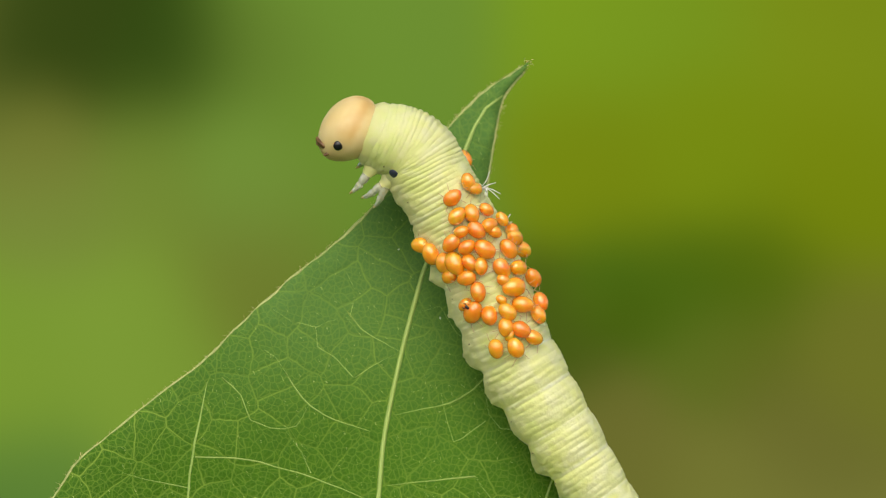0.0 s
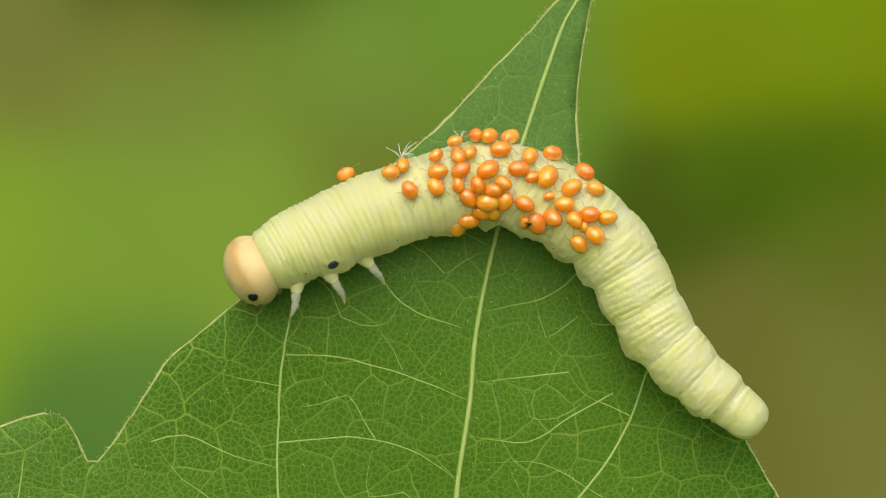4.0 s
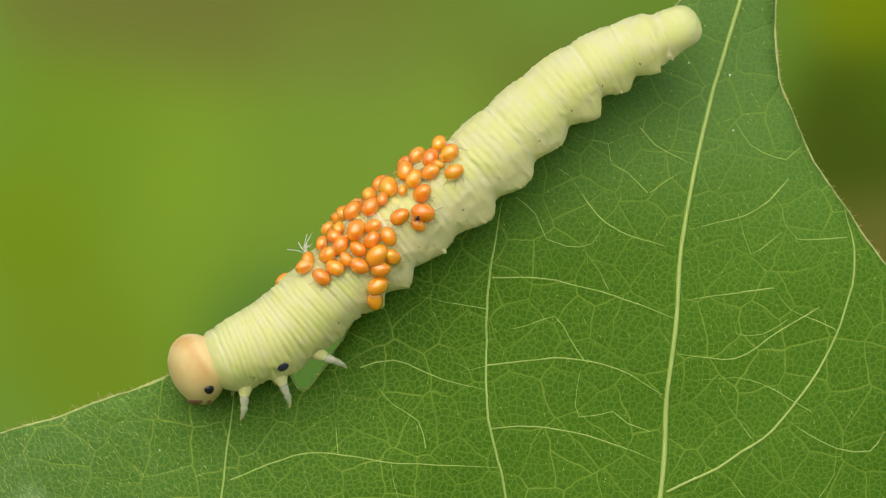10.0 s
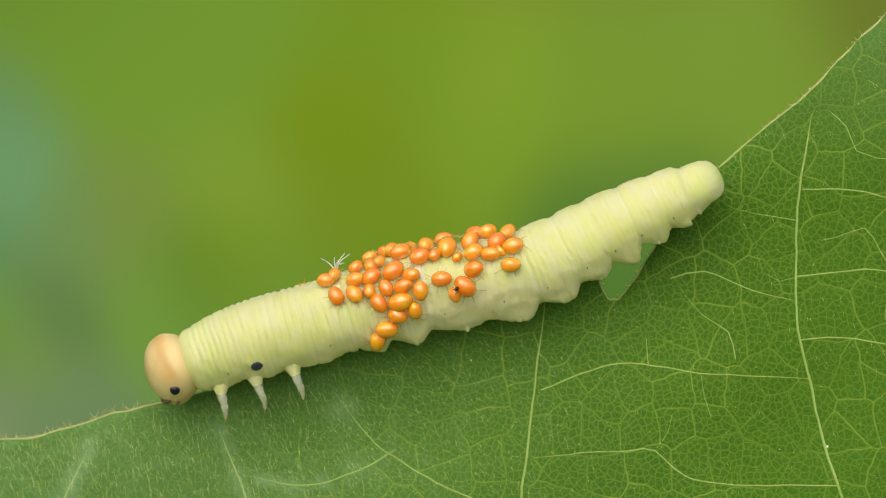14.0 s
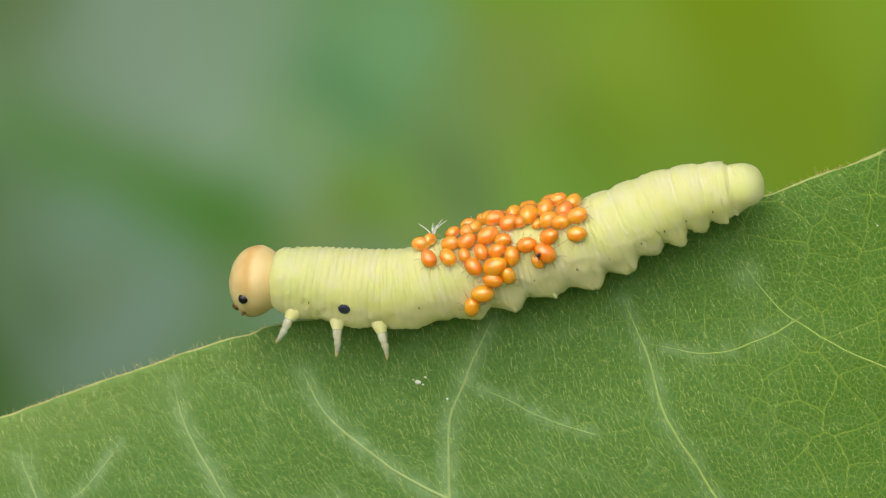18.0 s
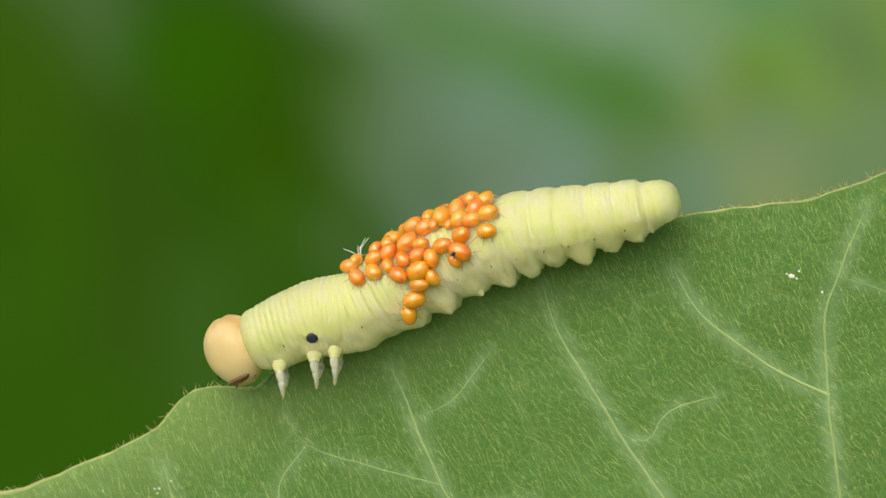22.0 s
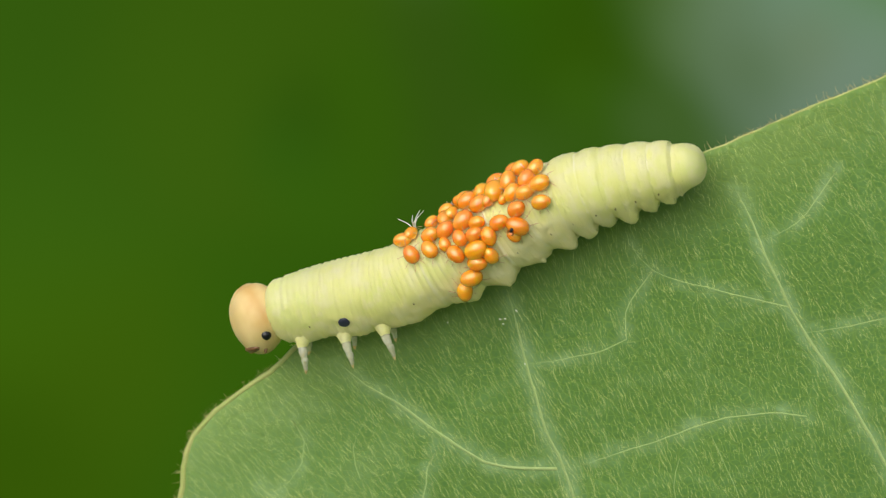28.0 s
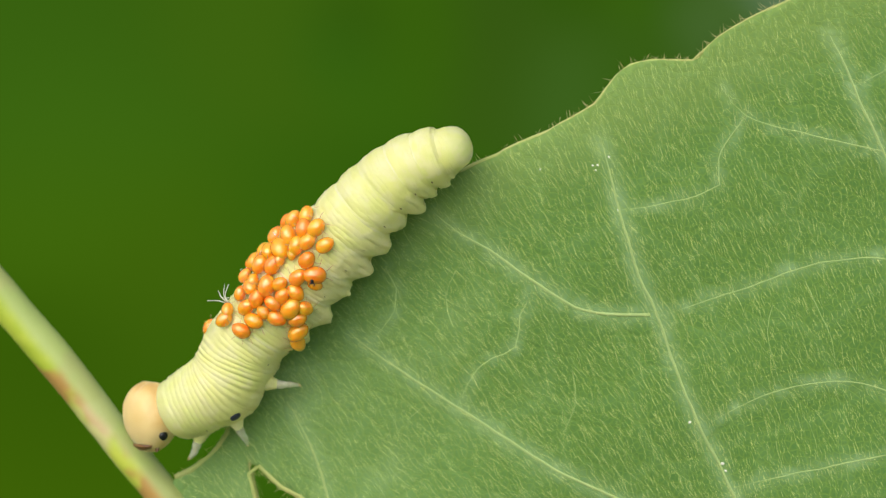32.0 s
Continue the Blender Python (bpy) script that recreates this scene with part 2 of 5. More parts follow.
def mite_material():
    m = Nodes("mite_skin")
    where = m.coords()
    rnd = m.add("ObjectInfo").outputs["Random"]
    tone = m.mix(rnd, (0.86, 0.255, 0.012, 1), (0.94, 0.41, 0.016, 1))
    tone = m.mix(m.ramp(m.noise(1300, 2, where), 0.45, 0.68, 0.0, 0.4), tone, (0.95, 0.48, 0.04, 1))
    m.colour(tone)
    m.set(Roughness=0.18)
    m.shader.inputs["Coat Weight"].default_value = 1.0
    m.shader.inputs["Coat IOR"].default_value = 1.6
    m.shader.inputs["Coat Roughness"].default_value = 0.10
    m.shader.inputs["Subsurface Weight"].default_value = 0.85
    m.shader.inputs["Subsurface Radius"].default_value = (1.0, 0.42, 0.08)
    m.shader.inputs["Subsurface Scale"].default_value = 0.00042
    m.bump(m.noise(9000, 2, where), 0.12, 0.00003)
    return m.mat


def head_material():
    """Tan capsule with a soft orange-brown patch above the eye and a darker mouth."""
    m = Nodes("head_capsule")
    where = m.coords()
    tone = m.mix(m.ramp(m.noise(620, 3, where), 0.3, 0.7), (0.69, 0.53, 0.235, 1), (0.76, 0.61, 0.30, 1))
    place = m.add("SeparateXYZ")
    m.link(where, place.inputs[0])
    wobble = m.maths("MULTIPLY", m.maths("SUBTRACT", m.noise(900, 2, where), 0.5), 0.0009)
    front = m.maths("ABSOLUTE", m.maths("ADD", m.maths("ADD", place.outputs["X"], 0.00035), wobble), 0.0)
    streak = m.maths("MULTIPLY", m.ramp(front, 0.0, 0.00046, 0.62, 0.0), m.ramp(place.outputs["Z"], -0.0007, 0.0001))
    tone = m.mix(streak, tone, (0.55, 0.31, 0.075, 1))
    tone = m.mix(m.ramp(m.maths("ADD", place.outputs["Z"], wobble), -0.0010, -0.0014, 0.0, 0.5), tone, (0.55, 0.36, 0.14, 1))
    m.colour(tone)
    m.set(Roughness=0.42)
    m.shader.inputs["Subsurface Weight"].default_value = 0.6
    m.shader.inputs["Subsurface Radius"].default_value = (1.0, 0.9, 0.7)
    m.shader.inputs["Subsurface Scale"].default_value = 0.00045
    m.bump(m.noise(3500, 3, where), 0.10, 0.00004)
    return m.mat


def leg_material():
    m = Nodes("leg_glassy")
    where = m.coords()
    m.colour(m.mix(m.ramp(m.noise(2600, 3, where), 0.35, 0.65), (0.64, 0.64, 0.48, 1), (0.82, 0.82, 0.70, 1)))
    m.set(Roughness=0.2)
    m.shader.inputs["Transmission Weight"].default_value = 0.4
    m.shader.inputs["Subsurface Weight"].default_value = 0.4
    m.shader.inputs["Subsurface Radius"].default_value = (1.0, 0.9, 0.6)
    m.shader.inputs["Subsurface Scale"].default_value = 0.0003
    m.bump(m.noise(5000, 3, where), 0.3, 0.00004)
    return m.mat


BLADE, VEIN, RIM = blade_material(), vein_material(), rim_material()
HAIR = hair_material("leaf_hair", (0.48, 0.58, 0.15, 1), (0.84, 0.86, 0.38, 1))
FRINGE = hair_material("leaf_fringe", (0.44, 0.34, 0.12, 1), (0.74, 0.66, 0.34, 1))
PETIOLE, SKIN, MITE = petiole_material(), skin_material(), mite_material()
HEAD = head_material()
BLACK = plain("eye_black", (0.006, 0.006, 0.008), (0.012, 0.012, 0.016), 900, 0.22, 0.0)
SPOT = plain("spot_blue_black", (0.018, 0.022, 0.045), (0.04, 0.045, 0.08), 3000, 0.4, 0.3)
DARK = plain("spiracle_dark", (0.16, 0.13, 0.05), (0.30, 0.25, 0.10), 3000, 0.5)
JAW = plain("jaw_brown", (0.12, 0.055, 0.02), (0.28, 0.15, 0.055), 2000, 0.35)
LEG = leg_material()
CLAW = plain("claw_amber", (0.50, 0.34, 0.13), (0.66, 0.48, 0.24), 2000, 0.4)
MITE_LEG = plain("mite_leg", (0.34, 0.16, 0.07), (0.60, 0.36, 0.20), 2000, 0.35)
WHITE = plain("white_grain", (0.75, 0.75, 0.72), (0.85, 0.85, 0.82), 2000, 0.6)
GRASS = plain("grass_ground", (0.04, 0.09, 0.015), (0.09, 0.15, 0.03), 8, 0.9)


# ---- building helpers ----
def linked(name, bm, material, parent=None, label="", smooth=True):
    mesh = bpy.data.meshes.new(name)
    bm.to_mesh(mesh)
    bm.free()
    for mat in material if isinstance(material, (list, tuple)) else (material,):
        mesh.materials.append(mat)
    if smooth:
        mesh.polygons.foreach_set("use_smooth", [True] * len(mesh.polygons))
    ob = new(name, mesh)
    if parent:
        ob.parent = parent
    if label:
        tagged(ob, label)
    return ob


def spline(points, step):
    """A smooth line through the points (Catmull-Rom), with a point about every step."""
    pts = [Vector(p) for p in points]
    ends = [2 * pts[0] - pts[1]] + pts + [2 * pts[-1] - pts[-2]]
    out = []
    for k in range(len(pts) - 1):
        a, b, c, d = ends[k:k + 4]
        n = max(1, int((c - b).length / step))
        for i in range(n):
            t = i / n
            out.append(0.5 * (2 * b + (c - a) * t + (2 * a - 5 * b + 4 * c - d) * t * t + (3 * b - a - 3 * c + d) * t ** 3))
    return out + [pts[-1]]


def tube(bm, line, radii, sides=8, flat=1.0, normal=Vector((0, 1, 0))):
    """A round or flattened tube along a line, closed at both ends."""
    rings = []
    for k, p in enumerate(line):
        way = (line[min(k + 1, len(line) - 1)] - line[max(k - 1, 0)]).normalized()
        side = way.cross(normal)
        side = side.normalized() if side.length > 1e-6 else way.orthogonal().normalized()
        up = side.cross(way)
        ring = []
        for s in range(sides):
            a = 2 * math.pi * s / sides
            ring.append(bm.verts.new(p + radii[k] * (math.cos(a) * side + flat * math.sin(a) * up)))
        rings.append(ring)
    for a, b in zip(rings, rings[1:]):
        for s in range(sides):
            bm.faces.new((a[s], a[(s + 1) % sides], b[(s + 1) % sides], b[s]))
    bm.faces.new(rings[0])
    bm.faces.new(rings[-1][::-1])


def ball(bm, centre, radii, segments=16, rings=10):
    made = bmesh.ops.create_uvsphere(bm, u_segments=segments, v_segments=rings, radius=1.0)
    for v in made["verts"]:
        v.co = Vector(centre) + Vector((v.co.x * radii[0], v.co.y * radii[1], v.co.z * radii[2]))
    return made["verts"]


# ---- backdrop: foliage far out of focus, painted on a glowing shell, and the ground ----
blots = []


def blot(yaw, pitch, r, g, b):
    """A soft patch of distant foliage in this direction, painted in its lit colour."""
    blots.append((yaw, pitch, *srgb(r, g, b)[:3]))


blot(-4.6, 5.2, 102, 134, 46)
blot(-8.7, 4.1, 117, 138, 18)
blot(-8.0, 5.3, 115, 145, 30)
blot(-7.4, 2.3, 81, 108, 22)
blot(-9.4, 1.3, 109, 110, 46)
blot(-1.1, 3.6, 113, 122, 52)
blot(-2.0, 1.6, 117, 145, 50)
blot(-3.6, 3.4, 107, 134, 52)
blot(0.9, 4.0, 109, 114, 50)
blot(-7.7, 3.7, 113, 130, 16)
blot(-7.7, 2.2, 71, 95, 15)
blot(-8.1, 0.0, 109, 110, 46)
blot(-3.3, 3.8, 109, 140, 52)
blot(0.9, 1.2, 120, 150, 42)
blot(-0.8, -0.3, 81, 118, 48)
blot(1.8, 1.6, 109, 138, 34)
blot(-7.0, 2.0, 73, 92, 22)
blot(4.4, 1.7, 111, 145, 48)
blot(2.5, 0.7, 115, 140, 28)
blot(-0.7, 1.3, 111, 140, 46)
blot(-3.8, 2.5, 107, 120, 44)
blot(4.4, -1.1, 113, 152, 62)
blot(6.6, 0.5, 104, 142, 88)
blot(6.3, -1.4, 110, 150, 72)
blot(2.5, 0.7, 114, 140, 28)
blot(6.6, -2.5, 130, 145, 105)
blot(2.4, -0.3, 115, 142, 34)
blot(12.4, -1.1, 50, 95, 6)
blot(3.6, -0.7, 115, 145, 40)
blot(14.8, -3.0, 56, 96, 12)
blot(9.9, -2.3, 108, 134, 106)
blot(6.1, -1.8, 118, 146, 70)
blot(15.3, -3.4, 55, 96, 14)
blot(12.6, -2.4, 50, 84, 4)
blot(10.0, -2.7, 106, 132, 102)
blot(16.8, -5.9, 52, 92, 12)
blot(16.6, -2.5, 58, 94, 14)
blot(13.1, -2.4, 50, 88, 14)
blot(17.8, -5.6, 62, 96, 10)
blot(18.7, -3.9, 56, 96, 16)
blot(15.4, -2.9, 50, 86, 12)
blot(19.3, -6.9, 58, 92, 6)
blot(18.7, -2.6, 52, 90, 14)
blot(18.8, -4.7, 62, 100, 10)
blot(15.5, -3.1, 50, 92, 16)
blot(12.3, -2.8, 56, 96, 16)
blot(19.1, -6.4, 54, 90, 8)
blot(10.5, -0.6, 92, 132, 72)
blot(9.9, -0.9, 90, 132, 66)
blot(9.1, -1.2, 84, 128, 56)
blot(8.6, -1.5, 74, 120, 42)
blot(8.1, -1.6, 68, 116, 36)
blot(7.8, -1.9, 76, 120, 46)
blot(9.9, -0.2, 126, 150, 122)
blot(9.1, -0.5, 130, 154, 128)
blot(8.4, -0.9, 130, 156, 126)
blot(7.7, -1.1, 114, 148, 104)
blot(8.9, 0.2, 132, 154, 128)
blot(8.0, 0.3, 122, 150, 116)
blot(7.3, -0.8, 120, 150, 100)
blot(10.6, -1.4, 102, 130, 94)
blot(9.8, -1.8, 112, 142, 116)
blot(9.1, -2.1, 106, 138, 106)
blot(11.2, -2.1, 86, 116, 70)
blot(11.5, -3.1, 66, 98, 42)
blot(10.8, 0.3, 104, 128, 84)
blot(11.7, 0.4, 56, 88, 30)
blot(12.8, -2.3, 48, 90, 10)
blot(12.9, -3.6, 60, 96, 30)
blot(6.7, -2.1, 104, 134, 96)
blot(5.9, -2.5, 112, 138, 90)
blot(5.8, -1.3, 96, 124, 70)
blot(7.6, -1.4, 118, 146, 110)
blot(7.4, -2.7, 112, 140, 112)
blot(12.1, -1.5, 48, 84, 6)
blot(11.8, -2.5, 52, 88, 14)
blot(12.5, -3.2, 54, 90, 20)
blot(11.2, -1.6, 80, 110, 50)
blot(10.7, -1.9, 104, 130, 96)
blot(12.0, -0.9, 50, 86, 10)
blot(12.3, -2.0, 50, 86, 10)
blot(12.0, -3.0, 52, 88, 14)
blot(12.4, -3.7, 54, 90, 18)
blot(11.5, -1.2, 58, 92, 28)
blot(11.5, -2.1, 58, 92, 28)
blot(11.4, -3.0, 66, 98, 40)
blot(-1.2, 4.7, 50, 66, 18)
blot(-2.6, 4.6, 48, 70, 18)
blot(-1.1, 3.8, 100, 106, 40)
blot(-2.5, 3.6, 109, 130, 48)
blot(-3.6, 4.7, 94, 120, 42)
blot(-4.4, 4.1, 102, 134, 44)
blot(-7.6, 2.5, 73, 104, 20)
blot(-9.2, 2.5, 79, 104, 16)
blot(-10.2, 1.7, 113, 118, 40)
blot(-8.9, 1.6, 96, 112, 34)
blot(-9.9, 3.6, 117, 134, 14)
blot(-10.1, 5.3, 121, 140, 24)
blot(-9.0, 0.1, 117, 120, 50)
blot(-9.6, -0.4, 121, 122, 56)
blot(-9.3, 1.5, 94, 108, 26)
blot(12.0, -3.0, 52, 92, 14)
blot(12.8, -2.8, 50, 86, 12)
blot(12.1, -2.8, 52, 88, 14)
blot(12.1, -3.1, 54, 90, 16)
blot(11.6, -2.5, 52, 88, 14)
blot(6.9, -0.3, 84, 132, 82)
blot(6.4, 0.2, 112, 158, 108)
blot(5.7, -0.5, 108, 142, 84)
blot(5.0, -0.4, 118, 140, 62)
blot(4.1, -0.9, 98, 128, 34)
blot(3.5, -0.1, 122, 150, 50)
blot(3.2, -1.3, 112, 146, 52)
blot(10.3, -2.8, 98, 124, 94)
blot(6.6, -1.6, 100, 132, 40)
blot(11.3, -0.2, 122, 146, 112)
blot(11.9, -2.2, 48, 84, 4)
blot(11.3, -2.3, 84, 112, 60)
blot(10.6, -2.3, 98, 124, 90)
blot(9.1, -2.7, 118, 142, 122)
blot(8.1, -3.3, 96, 128, 76)
blot(7.9, -2.2, 98, 126, 76)
blot(7.1, -2.0, 120, 142, 72)
blot(6.7, -2.9, 132, 150, 90)
blot(13.6, -3.1, 54, 88, 18)
blot(11.8, -2.3, 54, 88, 16)
blot(10.3, -2.7, 84, 110, 62)
blot(9.7, -2.4, 112, 132, 96)
blot(-8.3, 2.4, 75, 104, 18)
blot(-8.6, 3.9, 117, 138, 18)
blot(-9.8, 0.6, 109, 110, 46)
blot(-1.3, 3.1, 111, 128, 52)
blot(-4.8, 3.0, 100, 132, 44)
blot(-0.7, 0.9, 117, 146, 46)
blot(-1.0, -0.1, 92, 126, 50)


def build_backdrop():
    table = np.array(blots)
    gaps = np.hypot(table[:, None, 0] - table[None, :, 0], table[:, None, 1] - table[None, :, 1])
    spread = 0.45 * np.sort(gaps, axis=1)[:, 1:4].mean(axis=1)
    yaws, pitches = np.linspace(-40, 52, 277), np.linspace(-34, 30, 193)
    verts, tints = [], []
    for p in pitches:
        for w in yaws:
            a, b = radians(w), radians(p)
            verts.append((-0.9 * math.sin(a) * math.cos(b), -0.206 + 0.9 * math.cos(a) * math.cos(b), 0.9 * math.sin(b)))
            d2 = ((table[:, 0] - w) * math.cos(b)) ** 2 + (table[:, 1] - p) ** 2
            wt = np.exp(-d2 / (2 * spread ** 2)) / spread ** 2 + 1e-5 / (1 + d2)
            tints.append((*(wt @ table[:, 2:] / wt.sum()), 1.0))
    n = len(yaws)
    faces = [(k * n + j, k * n + j + 1, k * n + n + j + 1, k * n + n + j) for k in range(len(pitches) - 1) for j in range(n - 1)]
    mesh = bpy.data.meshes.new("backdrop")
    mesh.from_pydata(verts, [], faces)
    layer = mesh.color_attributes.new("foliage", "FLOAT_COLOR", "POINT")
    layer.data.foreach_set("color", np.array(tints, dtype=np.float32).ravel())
    mesh.polygons.foreach_set("use_smooth", [True] * len(faces))
    # black shell that emits the foliage's lit colours and takes no light
    m = Nodes("glowing_foliage_paint")
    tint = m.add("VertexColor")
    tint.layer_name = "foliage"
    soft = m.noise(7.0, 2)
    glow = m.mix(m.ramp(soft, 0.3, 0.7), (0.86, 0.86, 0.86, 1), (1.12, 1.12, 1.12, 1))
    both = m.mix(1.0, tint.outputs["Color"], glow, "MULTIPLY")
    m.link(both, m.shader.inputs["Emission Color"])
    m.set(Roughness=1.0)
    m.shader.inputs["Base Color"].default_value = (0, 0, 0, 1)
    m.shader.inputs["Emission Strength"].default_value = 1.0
    m.shader.inputs["Specular IOR Level"].default_value = 0.0
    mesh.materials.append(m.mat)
    tagged(new("backdrop", mesh), "self-glowing backdrop painted as blurred green and olive foliage far behind the leaf", "foliage", kind="structure")


def build_ground():
    bm = bmesh.new()
    bmesh.ops.create_grid(bm, x_segments=24, y_segments=24, size=400)
    for v in bm.verts:
        v.co.z = -0.9 + 0.01 * noise.noise(v.co * 0.1)
    tagged(linked("ground", bm, GRASS), "green grassy ground far below the leaf", "ground", kind="structure")


build_backdrop()
build_ground()

# ---- the leaf: upper side towards the camera, in the plane y = 0 (millimetres) ----
EDGE_LOW = [(-68.1, -32.4), (-66.9, -31.8), (-65.8, -30.9), (-65.2, -29.6), (-63.5, -27.4), (-62.9, -25.2), (-61.8, -23.8), (-58.8, -21.9), (-57.0, -20.6), (-54.5, -20.2), (-52.0, -19.3), (-50.7, -18.8), (-48.7, -17.9), (-47.5, -16.6), (-46.2, -16.3), (-44.5, -16.4), (-43.6, -15.7), (-42.2, -14.9), (-40.0, -14.2), (-37.2, -13.2), (-34.8, -12.4), (-32.4, -11.6), (-30.3, -10.9), (-29.4, -10.7), (-27.2, -10.1), (-22.7, -9.7), (-21.3, -9.6)]
EDGE_HIGH = [(-19.6, -9.1), (-18.0, -8.6), (-14.4, -7.7), (-12.5, -6.7), (-10.7, -5.9), (-7.9, -5.1), (-5.6, -4.3), (-3.1, -3.4), (-2.8, -3.2), (-1.2, -2.5), (0.6, -1.9), (1.5, -2.1), (2.0, -2.9), (2.7, -3.9), (4.1, -2.1), (5.0, -0.5), (6.0, 0.8), (7.5, 2.1), (9.0, 3.4), (10.8, 4.9), (12.4, 6.6), (14.4, 8.5), (16.3, 10.1), (18.2, 12.2), (20.0, 14.2), (21.5, 15.9), (22.8, 17.0), (24.0, 17.9)]
EDGE_BACK = [(24.1, 17.8), (23.2, 16.8), (22.7, 15.7), (22.4, 13.7), (22.2, 11.3), (22.4, 8.8), (22.8, 7.9), (23.8, 5.6), (25.2, 3.5), (26.4, 1.7), (27.8, 0.1), (28.2, -0.4), (29.6, -2.5), (30.7, -4.3)]
BASE = [(-68.7, -33.4), (-67.6, -34.3), (-65.8, -34.5), (-64.6, -33.6), (-64.9, -32.0), (-63.9, -32.7), (-62.6, -33.6)]
STALK = [(-75.1, -24.3), (-73.8, -26.0), (-72.4, -27.9), (-70.7, -30.4), (-68.9, -32.9)]
leaf = tagged(new("leaf"), "broad green leaf with pale veins, hairy edge and a bitten notch", "leaf")


def swell(x, z):
    """How far the blade lies behind its plane: slight waves, and a curl below where nothing sits."""
    wave = 0.10 * math.sin(0.31 * x + 0.2 * z) + 0.07 * math.sin(0.9 * z - 0.4 * x + 1.0)
    tip = max(0.0, 0.6 * x + 0.8 * z - 13.0)
    return wave + 0.004 * max(0.0, -z - 51 - 0.25 * x) ** 2 + 0.16 * tip * min(1.0, tip / 6)


vein_lines = []


def vein(radius, *points):
    line = spline(points, 0.5)
    crook = 0.09 if radius < 0.06 else 0.07 if radius < 0.12 else 0.0
    line = [p + Vector((noise.noise((p.x * 0.9, p.y * 0.9, 1)), noise.noise((p.x * 0.9, p.y * 0.9, 6)))) * crook * min(1.0, 0.2 * k, 0.2 * (len(line) - 1 - k)) for k, p in enumerate(line)]
    vein_lines.extend((p.x, p.y, radius) for p in line)
    bm = bmesh.new()
    n = len(line)
    slim = (0.45 if radius < 0.08 else 0.6) if points[0][0] < -14 else 0.52 if radius < 0.038 else 0.68 if radius < 0.05 else 0.9
    tube(bm, [Vector((p.x, swell(p.x, p.y) - 0.02 * radius, p.y)) * MM for p in line],
         [slim * radius * (0.62 + 0.38 * k / n) * min(1.0, 0.25 + 0.18 * k) * (1 + 0.2 * noise.noise((p.x * 2, p.y * 2, 1))) * MM for k, p in enumerate(line)], 8, 0.7)
    linked("vein", bm, VEIN, leaf)


vein(0.030, (18.7, -3.4), (21.1, -3.4), (23.6, -4.7))
vein(0.043, (18.4, -0.1), (22.0, 0.4))
vein(0.055, (-44.2, -34.0), (-40.6, -33.4), (-37.8, -33.0))
vein(0.030, (-39.6, -30.0), (-39.7, -28.1), (-40.6, -25.7))
vein(0.030, (-42.0, -29.7), (-42.3, -27.7), (-42.0, -26.6))
vein(0.030, (-57.8, -31.8), (-57.8, -30.5), (-57.0, -29.9))
vein(0.030, (-51.8, -32.3), (-50.6, -30.3), (-50.6, -28.9))
vein(0.030, (-54.6, -23.5), (-55.7, -25.4), (-55.5, -26.7))
vein(0.043, (-20.4, -12.6), (-18.5, -13.3), (-16.7, -14.2), (-14.8, -14.8))
vein(0.055, (-55.7, -30.1), (-54.5, -28.4), (-52.9, -27.7), (-52.6, -26.4), (-52.2, -25.8))
vein(0.055, (-59.0, -27.1), (-58.0, -25.9), (-57.8, -25.0), (-58.2, -24.1))
vein(0.055, (-36.5, -21.7), (-35.1, -21.6), (-33.1, -21.3))
vein(0.055, (-43.4, -17.6), (-42.5, -18.8), (-40.3, -19.6), (-37.0, -20.6))
vein(0.115, (-62.7, -29.8), (-62.1, -31.2), (-61.7, -32.8), (-61.0, -35.7), (-60.3, -38.6))
vein(0.140, (22.9, 16.4), (21.7, 15.0), (19.8, 9.2), (19.5, 8.2), (18.8, 5.4), (18.2, 2.0), (18.0, -0.9), (17.6, -4.2), (17.5, -6.7), (17.1, -10.1), (16.7, -13.0), (16.3, -16.0))
vein(0.068, (10.8, 3.9), (10.4, 1.4), (10.2, -0.5), (10.2, -2.4), (10.2, -4.0), (10.4, -5.6), (10.9, -7.7), (11.4, -9.8), (12.1, -11.9), (13.1, -14.7), (14.0, -17.6))
vein(0.068, (-0.1, -3.5), (-0.5, -6.8), (-0.8, -9.6), (-1.1, -12.1), (-1.1, -16.3), (-1.1, -19.3), (-1.1, -22.3))
vein(0.068, (-13.6, -9.2), (-12.7, -11.5), (-12.1, -13.6), (-11.2, -15.3), (-9.4, -18.1), (-7.8, -20.6), (-6.2, -23.1))
vein(0.115, (-19.0, -10.0), (-20.2, -12.6), (-20.8, -14.2), (-20.9, -16.0), (-20.8, -18.7), (-20.6, -21.6), (-20.4, -24.6), (-20.2, -27.6))
vein(0.115, (-26.9, -12.2), (-26.0, -13.9), (-24.4, -15.3), (-22.8, -16.5), (-20.8, -17.5))
vein(0.115, (-32.3, -12.6), (-31.8, -14.5), (-30.5, -16.8), (-28.9, -19.7), (-27.2, -22.1), (-24.8, -24.5), (-22.7, -26.6), (-20.6, -28.8))
vein(0.115, (-38.8, -15.7), (-38.2, -17.1), (-36.9, -20.7), (-35.0, -24.1), (-33.6, -27.0), (-32.3, -29.7), (-31.0, -32.3))
vein(0.115, (-48.6, -19.2), (-48.1, -21.9), (-47.4, -25.1), (-47.0, -26.1), (-45.7, -30.6), (-44.2, -34.4), (-43.2, -37.2), (-42.1, -40.0))
vein(0.115, (-56.0, -21.8), (-54.9, -22.8), (-53.7, -23.6), (-50.8, -25.8), (-49.2, -26.5), (-47.1, -26.7))
